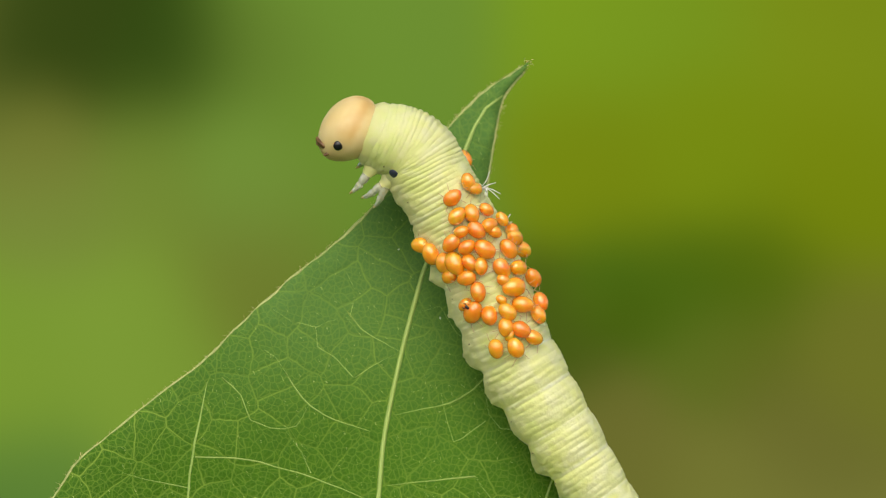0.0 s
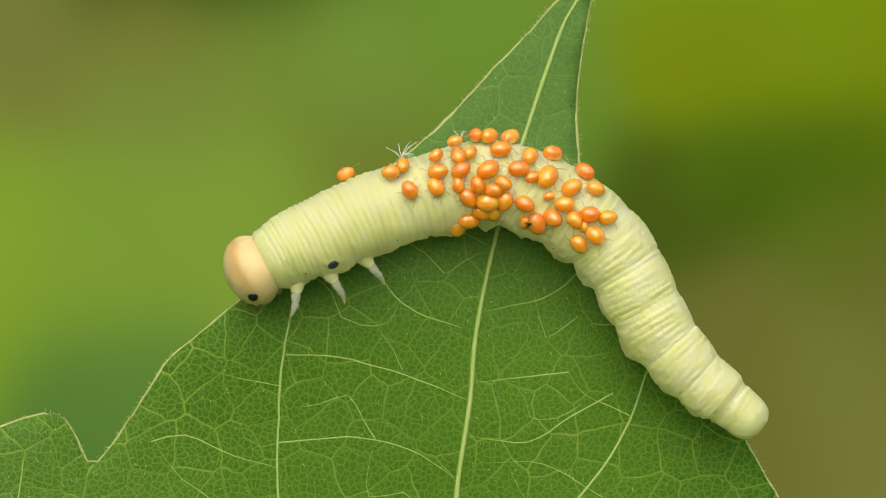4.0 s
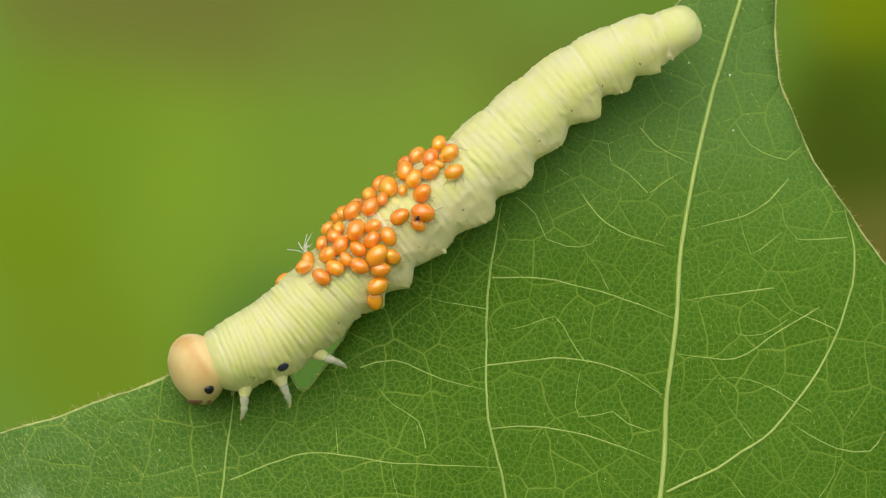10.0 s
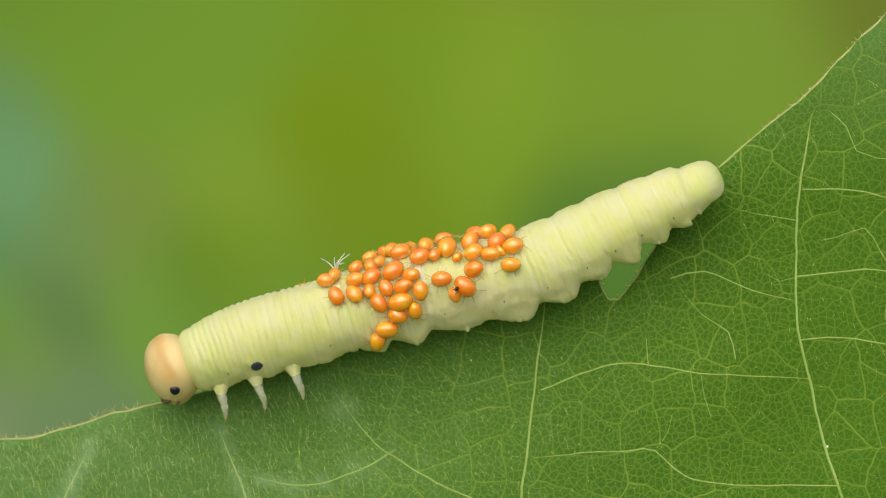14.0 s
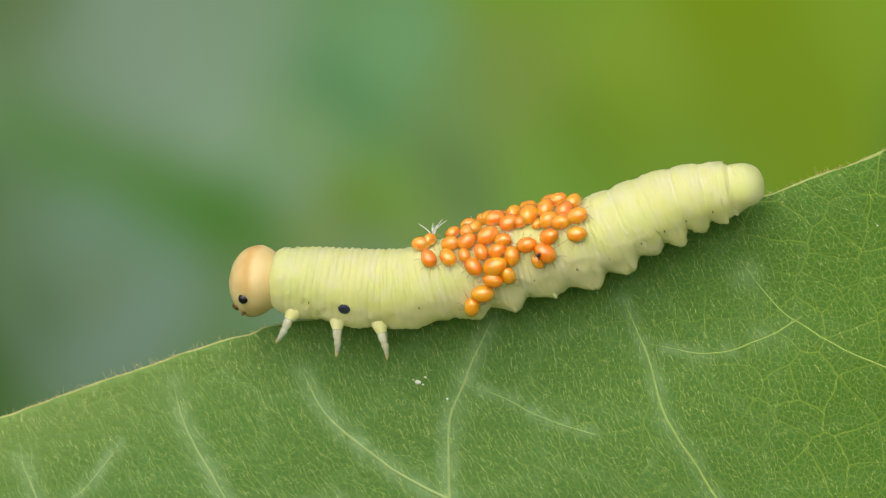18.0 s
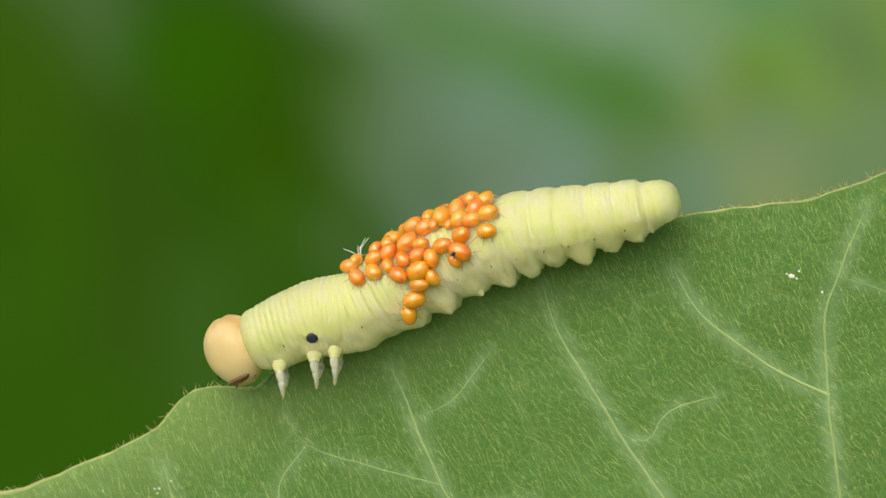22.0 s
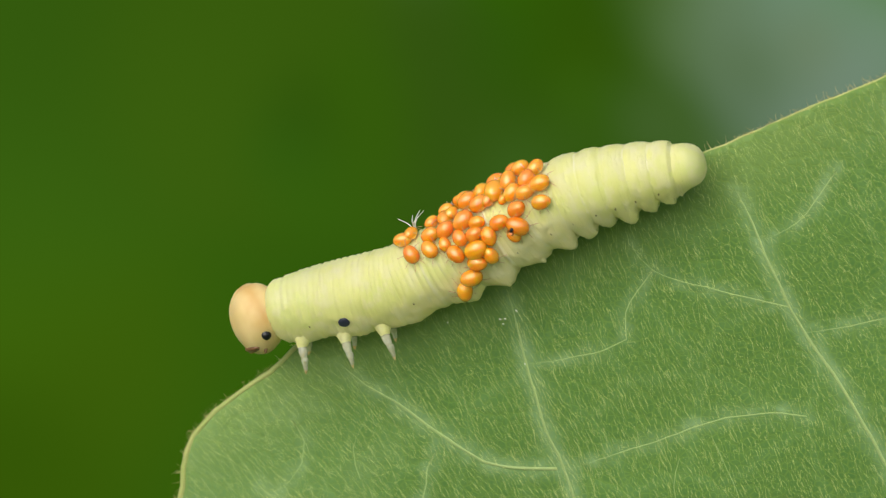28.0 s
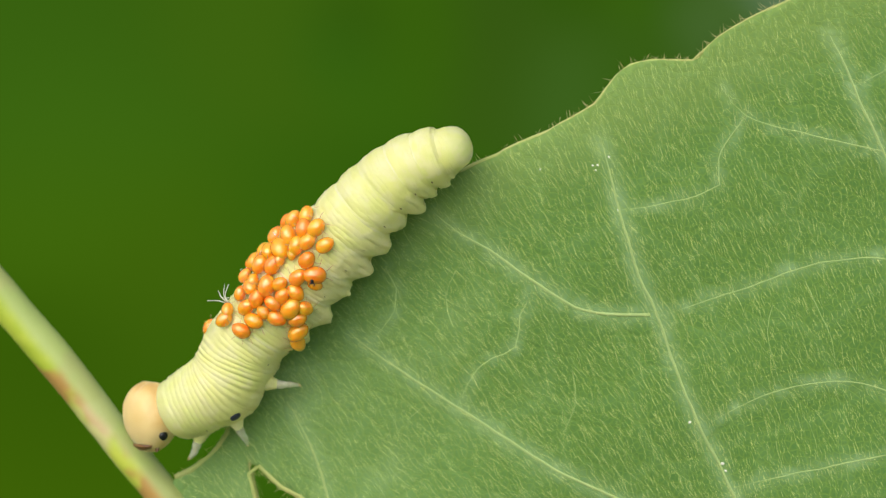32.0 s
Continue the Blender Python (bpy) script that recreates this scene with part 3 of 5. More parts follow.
vein(0.115, (-59.9, -26.8), (-59.0, -27.6), (-57.6, -28.6), (-55.8, -30.0), (-53.5, -31.6), (-51.3, -33.1), (-49.2, -34.2), (-46.5, -35.5), (-43.8, -36.9))
vein(0.068, (25.0, 3.8), (25.4, 1.4), (24.4, -2.0), (22.4, -5.0), (20.2, -6.7), (17.6, -8.0))
vein(0.043, (18.8, 5.4), (17.1, 6.3), (16.5, 7.0))
vein(0.043, (18.2, 1.9), (15.7, 2.7), (14.7, 3.4), (14.0, 4.4))
vein(0.043, (18.0, -0.9), (15.9, -0.1), (13.1, 0.7), (10.4, 0.8))
vein(0.043, (17.6, -4.1), (15.5, -2.9), (13.4, -2.5), (10.2, -2.8))
vein(0.043, (17.4, -6.8), (14.8, -5.8), (12.2, -5.3), (10.4, -5.4))
vein(0.043, (10.2, -3.8), (8.5, -3.4), (6.4, -2.6), (5.0, -2.9))
vein(0.043, (10.7, -7.0), (6.4, -6.8), (2.9, -6.4), (-0.3, -7.5))
vein(0.055, (-48.0, -22.3), (-46.4, -22.2), (-44.7, -21.9), (-43.8, -21.5), (-43.8, -20.4), (-42.5, -18.8))
vein(0.055, (-46.8, -26.8), (-44.9, -26.3), (-42.9, -25.8), (-40.5, -25.1), (-38.2, -24.9), (-36.6, -25.1))
vein(0.055, (-45.0, -31.3), (-43.3, -30.5), (-41.4, -30.0), (-39.2, -29.9), (-37.0, -30.6))
vein(0.043, (-12.5, -11.1), (-10.0, -11.5), (-7.9, -10.9), (-6.3, -10.0))
vein(0.043, (-8.8, -7.7), (-7.2, -9.7), (-5.1, -11.1), (-2.9, -12.1))
vein(0.055, (-37.9, -17.9), (-36.4, -17.2), (-35.6, -16.4), (-34.6, -15.2))
vein(0.055, (-29.9, -18.5), (-28.4, -19.1), (-27.4, -17.9), (-25.5, -17.4))
vein(0.043, (18.6, 2.8), (21.3, 3.6), (22.7, 4.9))
vein(0.043, (17.8, -2.3), (20.4, -2.5), (22.2, -1.4), (23.9, -0.4))
vein(0.032, (16.4, 8.7), (16.8, 7.9), (16.6, 6.8))
vein(0.030, (16.6, 6.8), (15.8, 6.6), (15.2, 6.3))
vein(0.030, (13.4, 7.0), (14.2, 6.5), (15.2, 6.3), (15.3, 5.5), (16.0, 5.1), (16.8, 4.3))
vein(0.036, (14.0, 4.4), (13.6, 5.0), (13.1, 5.3))
vein(0.034, (15.0, 3.1), (14.5, 2.2), (13.5, 2.1), (12.6, 2.4), (12.2, 3.4), (11.4, 4.1))
vein(0.030, (14.1, 2.0), (14.8, 1.1), (15.2, 0.3))
vein(0.034, (21.9, 4.5), (22.4, 3.7), (22.5, 3.0), (23.0, 2.4), (25.1, 2.5))
vein(0.034, (19.5, 7.1), (20.4, 7.4), (21.1, 6.3), (22.6, 5.7), (23.2, 6.2))
vein(0.030, (20.5, 3.8), (20.8, 2.6), (21.1, 1.8), (22.4, 2.7))
vein(0.034, (10.3, -1.4), (11.8, -1.2), (13.0, -0.8), (13.6, -1.7), (14.2, -2.6))
vein(0.032, (14.1, -2.8), (13.9, -3.8), (14.0, -4.9), (15.4, -4.7), (16.0, -5.2), (16.9, -5.5))
vein(0.036, (22.0, 0.4), (22.7, -0.5), (23.7, -0.9), (24.6, -1.3))
vein(0.030, (19.7, 0.0), (20.3, -0.8), (20.5, -1.5), (21.6, -1.5), (22.6, -0.9))
vein(0.042, (22.4, -4.9), (23.4, -5.6), (24.6, -6.2), (26.0, -6.3), (26.6, -5.5))
vein(0.032, (24.6, -6.2), (24.5, -7.3), (23.9, -8.2))
vein(0.030, (19.7, -3.6), (20.1, -4.4), (21.1, -5.8))
vein(0.030, (19.8, -7.0), (20.3, -7.6), (20.8, -8.2))
vein(0.034, (7.3, 0.1), (8.5, -0.2), (10.3, -0.5))
vein(0.030, (3.9, -3.8), (4.0, -5.4), (4.1, -6.4))
vein(0.030, (18.5, 5.3), (17.6, 4.8), (16.9, 4.3))
vein(0.030, (22.5, -2.6), (21.8, -1.9), (21.6, -1.5))
vein(0.030, (8.5, -1.7), (8.8, -2.6), (9.5, -3.0), (10.3, -2.8))
vein(0.036, (5.0, -2.6), (5.7, -3.7), (6.3, -4.4), (7.4, -5.1), (7.7, -6.2))
vein(0.042, (-0.6, -10.3), (1.4, -10.1), (3.3, -10.0), (4.4, -10.0), (5.6, -11.0), (7.7, -11.4), (11.9, -11.4))
vein(0.030, (4.4, -10.0), (4.9, -9.3), (5.1, -8.5))
vein(0.030, (6.3, -6.7), (6.4, -7.7), (6.7, -8.6))


def build_blade():
    edge = spline(EDGE_LOW + EDGE_HIGH, 0.35) + spline(EDGE_BACK, 0.4)[1:]
    edge += spline([EDGE_BACK[-1], (34.5, -12.0), (36.0, -24.0), (28.0, -38.0), (4.0, -46.0), (-22.0, -47.0), (BASE[-1][0] + 12, BASE[-1][1] - 9), BASE[-1]], 1.2)[1:]
    edge += spline(BASE[::-1], 0.5)[1:]
    rng = random.Random(3)
    edge = [p + Vector((1, 1)) * 0.16 * min(1.0, max(0.0, -48 - p.x) / 8) * noise.noise((p.x * 1.1, p.y * 1.1, 2)) for p in edge]
    edge = [Vector((p.x + 0.06 * noise.noise((p.x * 1.7, p.y * 1.7, 0)), p.y + 0.10 * noise.noise((p.x * 1.3, p.y * 1.3, 5)))) for p in edge]
    inner = []
    for i in range(-74, 40):
        for j in range(-64, 22):
            inner.append(Vector((i + 0.5 * (j % 2) + rng.uniform(-0.2, 0.2), j * 0.9 + rng.uniform(-0.2, 0.2))))
    for i in range(-170, -22):
        for j in range(-84, 10):
            p = Vector((0.42 * (i + 0.5 * (j % 2)) + rng.uniform(-0.08, 0.08), 0.42 * j + rng.uniform(-0.08, 0.08)))
            if p.y > -21 + 0.38 * p.x:
                inner.append(p)
    n = len(edge)
    verts, _, faces, _, _, _ = delaunay_2d_cdt(edge + inner, [], [list(range(n))], 1, 1e-4)
    bm = bmesh.new()
    front = [bm.verts.new(Vector((v.x, swell(v.x, v.y), v.y)) * MM) for v in verts]
    for f in faces:
        bm.faces.new([front[k] for k in f])
    bmesh.ops.delete(bm, geom=[v for v in bm.verts if not v.link_faces], context="VERTS")
    bm.normal_update()
    if sum(f.normal.y for f in bm.faces) > 0:
        bmesh.ops.reverse_faces(bm, faces=bm.faces[:])
    top = bm.faces[:]
    made = bmesh.ops.extrude_face_region(bm, geom=top)
    for v in made["geom"]:
        if isinstance(v, bmesh.types.BMVert):
            v.co.y += 0.22 * MM
    bmesh.ops.recalc_face_normals(bm, faces=bm.faces[:])
    # paler tissue along the veins of the hairy part
    pale = bm.verts.layers.float.new("vein_tissue")
    bm.verts.ensure_lookup_table()
    lines = np.array(vein_lines)
    lines = lines[(lines[:, 0] < -4) & (lines[:, 2] > 0.04)]
    for v in bm.verts:
        x, z = v.co.x / MM, v.co.z / MM
        if x < -4:
            d2 = (lines[:, 0] - x) ** 2 + (lines[:, 1] - z) ** 2
            k = int(d2.argmin())
            wide = 0.27 + 1.8 * (float(lines[k, 2]) - 0.07)
            v[pale] = math.exp(-float(d2[k]) / (wide * wide))
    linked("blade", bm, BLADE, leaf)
    # the pale thickened rim
    bm = bmesh.new()
    tube(bm, [Vector((p.x, swell(p.x, p.y) + 0.08, p.y)) * MM for p in edge[::2]], [(0.065 + 0.06 * min(1.0, max(0.0, -50 - p.x) / 8) + 0.04 * noise.noise((p.x, p.y, 3))) * MM for p in edge[::2]], 7)
    linked("rim", bm, RIM, leaf, "yellowish thickened rim of the leaf")
    return edge


def blades_of_hair(name, roots, material, label, width):
    """Fine hairs, each one thin tapering spike: root, tip."""
    verts, faces = [], []
    for root, tip in roots:
        way = tip - root
        side = way.cross(Vector((0, 1, 0)))
        side = side.normalized() * width if side.length > 1e-9 else Vector((width, 0, 0))
        depth = Vector((0, width, 0))
        k = len(verts)
        mid = root + 0.55 * way + 0.02 * way.length * side.normalized()
        verts += [(root - side) * MM, (root + side) * MM, (root - depth) * MM, (mid - 0.7 * side) * MM, (mid + 0.7 * side) * MM, (mid - 0.7 * depth) * MM, tip * MM]
        faces += [(k, k + 2, k + 5, k + 3), (k + 2, k + 1, k + 4, k + 5), (k + 1, k, k + 3, k + 4), (k + 3, k + 5, k + 6), (k + 5, k + 4, k + 6), (k + 4, k + 3, k + 6)]
    mesh = bpy.data.meshes.new(name)
    mesh.from_pydata([tuple(v) for v in verts], [], faces)
    mesh.materials.append(material)
    ob = new(name, mesh)
    ob.parent = leaf
    return tagged(ob, label, kind="stuff")


def inside(xs, zs, loop):
    """Which of the places lie inside the closed line."""
    hit, j = np.zeros(len(xs), bool), len(loop) - 1
    for i in range(len(loop)):
        a, b = loop[i], loop[j]
        if a.y != b.y:
            hit ^= ((a.y > zs) != (b.y > zs)) & (xs < (b.x - a.x) * (zs - a.y) / (b.y - a.y) + a.x)
        j = i
    return hit


def build_hairs(edge):
    rng = random.Random(11)
    gen = np.random.RandomState(5)
    xs, zs = gen.uniform(-74, 31, 210000), gen.uniform(-42, 18, 210000)
    keep = inside(xs, zs, edge[::4]) & (gen.uniform(0, 0.95, 210000) < np.clip((3.0 - xs) / 16.0, 0.05, 0.85 + 0.15 * np.clip((-40 - xs) / 10, 0, 1))) & (zs > np.maximum(-20 + 0.38 * xs, -36))
    roots = []
    for x, z in zip(xs[keep].tolist(), zs[keep].tolist()):
        turn = -1.2 + 0.5 * min(1.0, max(0.0, (-44 - x) / 14)) + 0.6 * noise.noise((x * 0.08, z * 0.08, 2)) + rng.gauss(0, 0.2)
        long = rng.uniform(0.16, 0.44 + 0.16 * min(1.0, max(0.0, (-38 - x) / 12))) * min(1.0, max(0.55, 0.62 - 0.02 * x))
        root = Vector((x, swell(x, z), z))
        roots.append((root, root + long * Vector((math.cos(turn), -0.35, math.sin(turn)))))
    blades_of_hair("surface_hairs", roots, HAIR, "short pale hairs lying on the blade", 0.0030)
    fringe = []
    for k in range(len(edge) - 1):
        p, way = edge[k], edge[k + 1] - edge[k]
        if way.length < 1e-6 or p.y < -41:
            continue
        out = Vector((-way.y, way.x)).normalized()
        dense = 0.5 + 2.2 * max(0.0, noise.noise((p.x * 0.35, p.y * 0.35, 9)) + 0.25)
        for _ in range(int(dense * 3.6 * way.length / 0.35 + rng.random())):
            q = p + way * rng.random()
            a = out * rng.uniform(0.2, 1.1) + way.normalized() * rng.gauss(0, 0.7)
            a = a.normalized() * rng.uniform(0.10, 0.50) * (1.0 if q.x < -5 else 0.6)
            root = Vector((q.x, swell(q.x, q.y) + 0.05, q.y))
            fringe.append((root, root + Vector((a.x, rng.gauss(-0.05, 0.2), a.y))))
    blades_of_hair("edge_hairs", fringe, FRINGE, "golden brown hairs along the leaf edge", 0.009)


def build_petiole():
    a, z = Vector(STALK[0]), Vector(STALK[-1])
    line = spline([tuple(a + (a - z) * 1.6 + Vector((0, 1.5))), tuple(a + (a - z) * 0.7)] + STALK + [tuple(z + (z - a) * 0.12)], 0.6)
    bm = bmesh.new()
    n = len(line)
    tube(bm, [Vector((p.x, 0.1, p.y)) * MM for k, p in enumerate(line)],
         [(0.92 - 0.18 * k / n) * (1 + 0.05 * noise.noise((p.x * 0.5, p.y * 0.5, 4))) * MM for k, p in enumerate(line)], 20)
    linked("petiole", bm, PETIOLE, leaf, "pale green leaf stalk with reddish patches")


edge_line = build_blade()
build_hairs(edge_line)
build_petiole()

# small pale grains lying on the blade
for gx, gz, size in ((-22.1, -12.6, 0.09), (-21.9, -12.7, 0.04), (-22.3, -12.5, 0.03), (20.3, 9.2, 0.04), (20.3, 10.8, 0.04), (18.6, 9.7, 0.03), (20.4, 6.9, 0.03), (11.5, -9.8, 0.04), (-3.2, -6.3, 0.03), (-21.8, -12.4, 0.04), (-48.8, -20.4, 0.04), (-48.3, -20.1, 0.04), (-48.1, -22.3, 0.03), (-49.0, -20.4, 0.04), (-48.9, -20.6, 0.03), (-44.6, -33.0, 0.06), (-45.8, -31.2, 0.05), (-44.5, -33.3, 0.04), (-51.2, -20.4, 0.03), (-20.9, -13.3, 0.04)):
    bm = bmesh.new()
    ball(bm, (0, 0, 0), (size * 1.5 * MM, size * 0.8 * MM, size * MM), 10, 6)
    grain = linked("grain", bm, WHITE)
    grain.matrix_world = pose(gx * MM, (swell(gx, gz) - 0.4 * size) * MM, gz * MM, 0, 40 * gx, 0)
    tagged(grain, "tiny white grain lying on the green leaf", "grain", group="white grains on the leaf")

# ---- the larva: a head and rigid rings that follow its bending line ----
STATIONS = (-0.06, 0.0, 0.117, 0.216, 0.385, 0.554, 0.78, 1.0)
RINGS = 88
DEPTH = -1.85
stances = []


def bend(t, roll, twist, face, nod, *line):
    """The larva's line at t: head, neck and six stations to the tail (x, z in millimetres), the lean of its back towards the camera and how much more it leans behind, the turn and the nod of its face."""
    stances.append((t, (roll, twist), (face, nod), [Vector(p) for p in line]))


def girth(u):
    return float(np.interp(u, [0, 0.05, 0.117, 0.3, 0.45, 0.6, 0.72, 0.80, 0.88, 0.908, 0.920, 0.965, 1.0], [1.26, 1.47, 1.57, 1.62, 1.66, 1.62, 1.49, 1.35, 1.20, 1.13, 0.99, 0.92, 0.70]))


def line_at(line, u):
    """Place and direction on the smooth line through the stations, at the share u of the body."""
    pts, us = line[1:], STATIONS[1:]
    k = min(max(sum(u >= s for s in us) - 1, 0), len(us) - 2)

    def slope(i):
        if 0 < i < len(us) - 1:
            return (pts[i + 1] - pts[i - 1]) / (us[i + 1] - us[i - 1])
        return (pts[1] - pts[0]) / (us[1] - us[0]) if i == 0 else (pts[-1] - pts[-2]) / (us[-1] - us[-2])

    h, t = us[k + 1] - us[k], (u - us[k]) / (us[k + 1] - us[k])
    a, b, c, d = pts[k], slope(k) * h, pts[k + 1], slope(k + 1) * h
    p = a * (2 * t ** 3 - 3 * t * t + 1) + b * (t ** 3 - 2 * t * t + t) + c * (3 * t * t - 2 * t ** 3) + d * (t ** 3 - t * t)
    v = a * (6 * t * t - 6 * t) + b * (3 * t * t - 4 * t + 1) + c * (6 * t - 6 * t * t) + d * (3 * t * t - 2 * t)
    return p, v.normalized()


def ring_pose(line, roll, u):
    p, way = line_at(line, u)
    lean = radians(roll[0] + roll[1] * min(1.0, max(0.0, (u - 0.15) / 0.4)))
    back = Vector((-way.y * math.cos(lean), -math.sin(lean), way.x * math.cos(lean)))
    along = Vector((way.x, 0, way.y))
    side = back.cross(along)
    m = Matrix((along, side, back)).transposed().to_4x4()
    m.translation = Vector((p.x, DEPTH, p.y)) * MM
    return m


def head_pose(line, roll, face):
    head, neck = line[0], line[1]
    back_way = (neck - head).normalized()
    body = line_at(line, 0.04)[1]
    way = (back_way * 0.65 + body * 0.35).normalized()
    lean = radians(roll[0] * 0.6)
    up = Vector((-way.y * math.cos(lean), -math.sin(lean), way.x * math.cos(lean)))
    along = Vector((way.x, 0, way.y))
    m = Matrix((along, up.cross(along), up)).transposed().to_4x4()
    m = m @ pose(0, 0, 0, 0, face[1], face[0])
    m.translation = Vector((head.x, DEPTH + 0.05, head.y)) * MM
    return m


def root_pose(line):
    p = line_at(line, 0.45)[0]
    return Matrix.Translation(Vector((p.x, 0.0, p.y)) * MM)


larva = tagged(new("larva"), "pale yellow-green wrinkled larva with tan head, crawling along the leaf edge", "larva")
SHARES = [0.972 * (k + 0.5) / RINGS for k in range(RINGS)]


def lobe(u):
    """How far the belly bulges at the share u: one lobe for each segment of the abdomen, steep behind."""
    if not 0.27 < u < 0.90:
        return 0.22 + 0.2 * math.sin(u * 70)
    k = int((u - 0.27) / 0.073)
    phase = ((u - 0.27) / 0.073) % 1.0
    rise = phase / 0.66 if phase < 0.66 else (1.0 - phase) / 0.34
    return (0.85 + 0.25 * math.sin(k * 2.3)) * (0.45 * math.sin(0.5 * math.pi * rise) + 0.55 * rise * rise * (3 - 2 * rise))


def apart(u):
    """How far the share u lies from the nearest line between two segments, as a share of a segment."""
    phase = ((u - 0.27) / 0.073) % 1.0
    return min(phase, 1.0 - phase)


def fold(u, c, b):
    """The skin's radius at the share u and the side (c, b), as a share of the girth: fine broken wrinkles, a crease between segments, lumps on the flank."""
    turns = math.pi * u * RINGS / 0.972
    back = min(1.0, max(0.0, b * 1.5 + 0.75))
    deep = max(0.15, (0.95 if u < 0.2 else 0.75 if u < 0.3 else 0.45 if u < 0.55 else 0.26) + 0.8 * noise.noise((u * 26, c * 1.6, b * 1.6 + 4))) * (0.35 + 0.65 * back)
    fine = 0.040 * deep * (abs(math.sin(turns + 0.7 * noise.noise((u * 12, c * 1.3, b * 1.3)))) - 0.64)
    wide = 0.0055 * math.cos(turns + 0.6) * (1.0 if u < 0.3 else 0.4)
    gap = apart(u)
    dip = (0.020 * math.exp(-(gap / 0.10) ** 2) - 0.020 * math.exp(-(gap / 0.035) ** 2)) * (1.0 if u > 0.5 else 0.5) * (0.6 + 0.7 * max(0.0, b))
    swell_out = 0.012 - 0.05 * (0.5 - gap) ** 2 * 4 if 0.5 < u < 0.93 else 0.0
    lump = 0.08 * (0.28 - abs(noise.noise((u * 52, c * 2.2, b * 2.6 + 9)))) * min(1.0, max(0.0, 0.45 - b))
    rough = 0.014 * noise.noise((u * 31, c * 2.0, b * 2.0)) + 0.012 * noise.noise((u * 118, c * 2.8, b * 2.8)) + 0.009 * noise.noise((u * 190, c * 8, b * 8)) + 0.005 * noise.noise((u * 330, c * 16, b * 16))
    return 1 + fine + wide + swell_out + rough + lump - dip


def at_rest(bm, u):
    """Keeps each point's place on the stretched-out body, for the skin's pattern."""
    place = bm.verts.layers.float_vector.new("rest")
    for v in bm.verts:
        v[place] = v.co + Vector((25 * u, 0, 0)) * MM


def build_ring(k):
    """One fold of the body: a short sleeve of the soft skin, its belly hung with lobes."""
    u = SHARES[k]
    last = k >= RINGS - 1
    half = 0.5 * 25.0 / RINGS
    bm = bmesh.new()
    gut, pale = bm.verts.layers.float.new("gut"), bm.verts.layers.float.new("seam_top_light")
    cream = bm.verts.layers.float.new("cream")
    profile = [(-1.45, 0.9915), (-1.1, 0.9962), (-0.8, 0.9982), (-0.5, 0.9993), (-0.2, 1.0), (0.2, 1.0), (0.5, 0.9993), (0.8, 0.9982), (1.1, 0.9962), (1.45, 0.9915)]
    if k == 0:
        profile = [(-4.6, 0.55), (-3.8, 0.80), (-2.8, 0.92), (-1.6, 0.98)] + profile[2:]
    if last:
        profile = [(-1.45, 0.985), (-1.0, 0.995), (-0.3, 1.0), (0.5, 0.99), (1.3, 0.95), (2.6, 0.86), (3.7, 0.70), (4.5, 0.48), (4.9, 0.2)]
    hind = min(1.0, max(0.0, (u - 0.5) / 0.2))
    sides, rings = 60, []
    for x, share in profile:
        ring = []
        here = u + x * 0.5 * 0.972 / RINGS
        r = girth(u if k == 0 or last else here)
        for s in range(sides):
            a = 2 * math.pi * s / sides
            c, b = math.cos(a), math.sin(a)
            wob = fold(here, c, b)
            low = max(0.0, -b) ** 1.6
            flat = 1 + hind * (0.02 * b if b > 0 else 0.10 * b)
            hang = 0.58 * lobe(here) * low * math.exp(-((abs(c) - 0.48) / 0.30) ** 2)
            v = bm.verts.new(Vector((x * half, r * share * wob * c * 1.04, flat * r * share * wob * b - hang * share ** 4)) * MM)
            neck = math.exp(-((here - 0.03) / 0.045) ** 2) * (0.62 + 0.5 * noise.noise((here * 40, b * 2, 3)))
            tail = math.exp(-((here - 0.99) / 0.03) ** 2) * 0.35
            middle = 0.55 * math.exp(-((b - 0.15) / 0.5) ** 2) * (0.55 + 0.6 * noise.noise((here * 14, b, 7)))
            v[gut] = max(0.0, min(1.0, max(neck, middle) + tail))
            line = max(0.0, 0.5 + 0.7 * noise.noise((here * 60, b * 2.5, c))) * math.exp(-(apart(here) / 0.03) ** 2) if u > 0.27 else 0.0
            # upper side painted whiter, in place of a highlight from above
            top_light = 0.36 * min(1.0, max(0.0, (b - 0.25) / 0.6)) * max(0.0, 0.6 + noise.noise((here * 45, b * 3, c * 3)))
            v[pale] = min(1.0, line + top_light)
            white = 0.55 * math.exp(-((here - 0.43) / 0.13) ** 2)
            v[cream] = min(1.0, max(0.0, white * (1.1 - b) - 0.9 * b - 0.05))
            ring.append(v)
        rings.append(ring)
    for a, b in zip(rings, rings[1:]):
        for s in range(sides):
            bm.faces.new((a[s], b[s], b[(s + 1) % sides], a[(s + 1) % sides]))
    if k == 0:
        bm.faces.new(rings[0])
    if last:
        bm.faces.new(rings[-1][::-1])
    bmesh.ops.recalc_face_normals(bm, faces=bm.faces[:])
    bm.faces.ensure_lookup_table()
    one = bm.faces[5]
    if one.normal.yz.dot(one.calc_center_median().yz) < 0:
        bmesh.ops.reverse_faces(bm, faces=bm.faces[:])
    at_rest(bm, u)
    return linked("body_ring", bm, SKIN, larva)


stepping = []


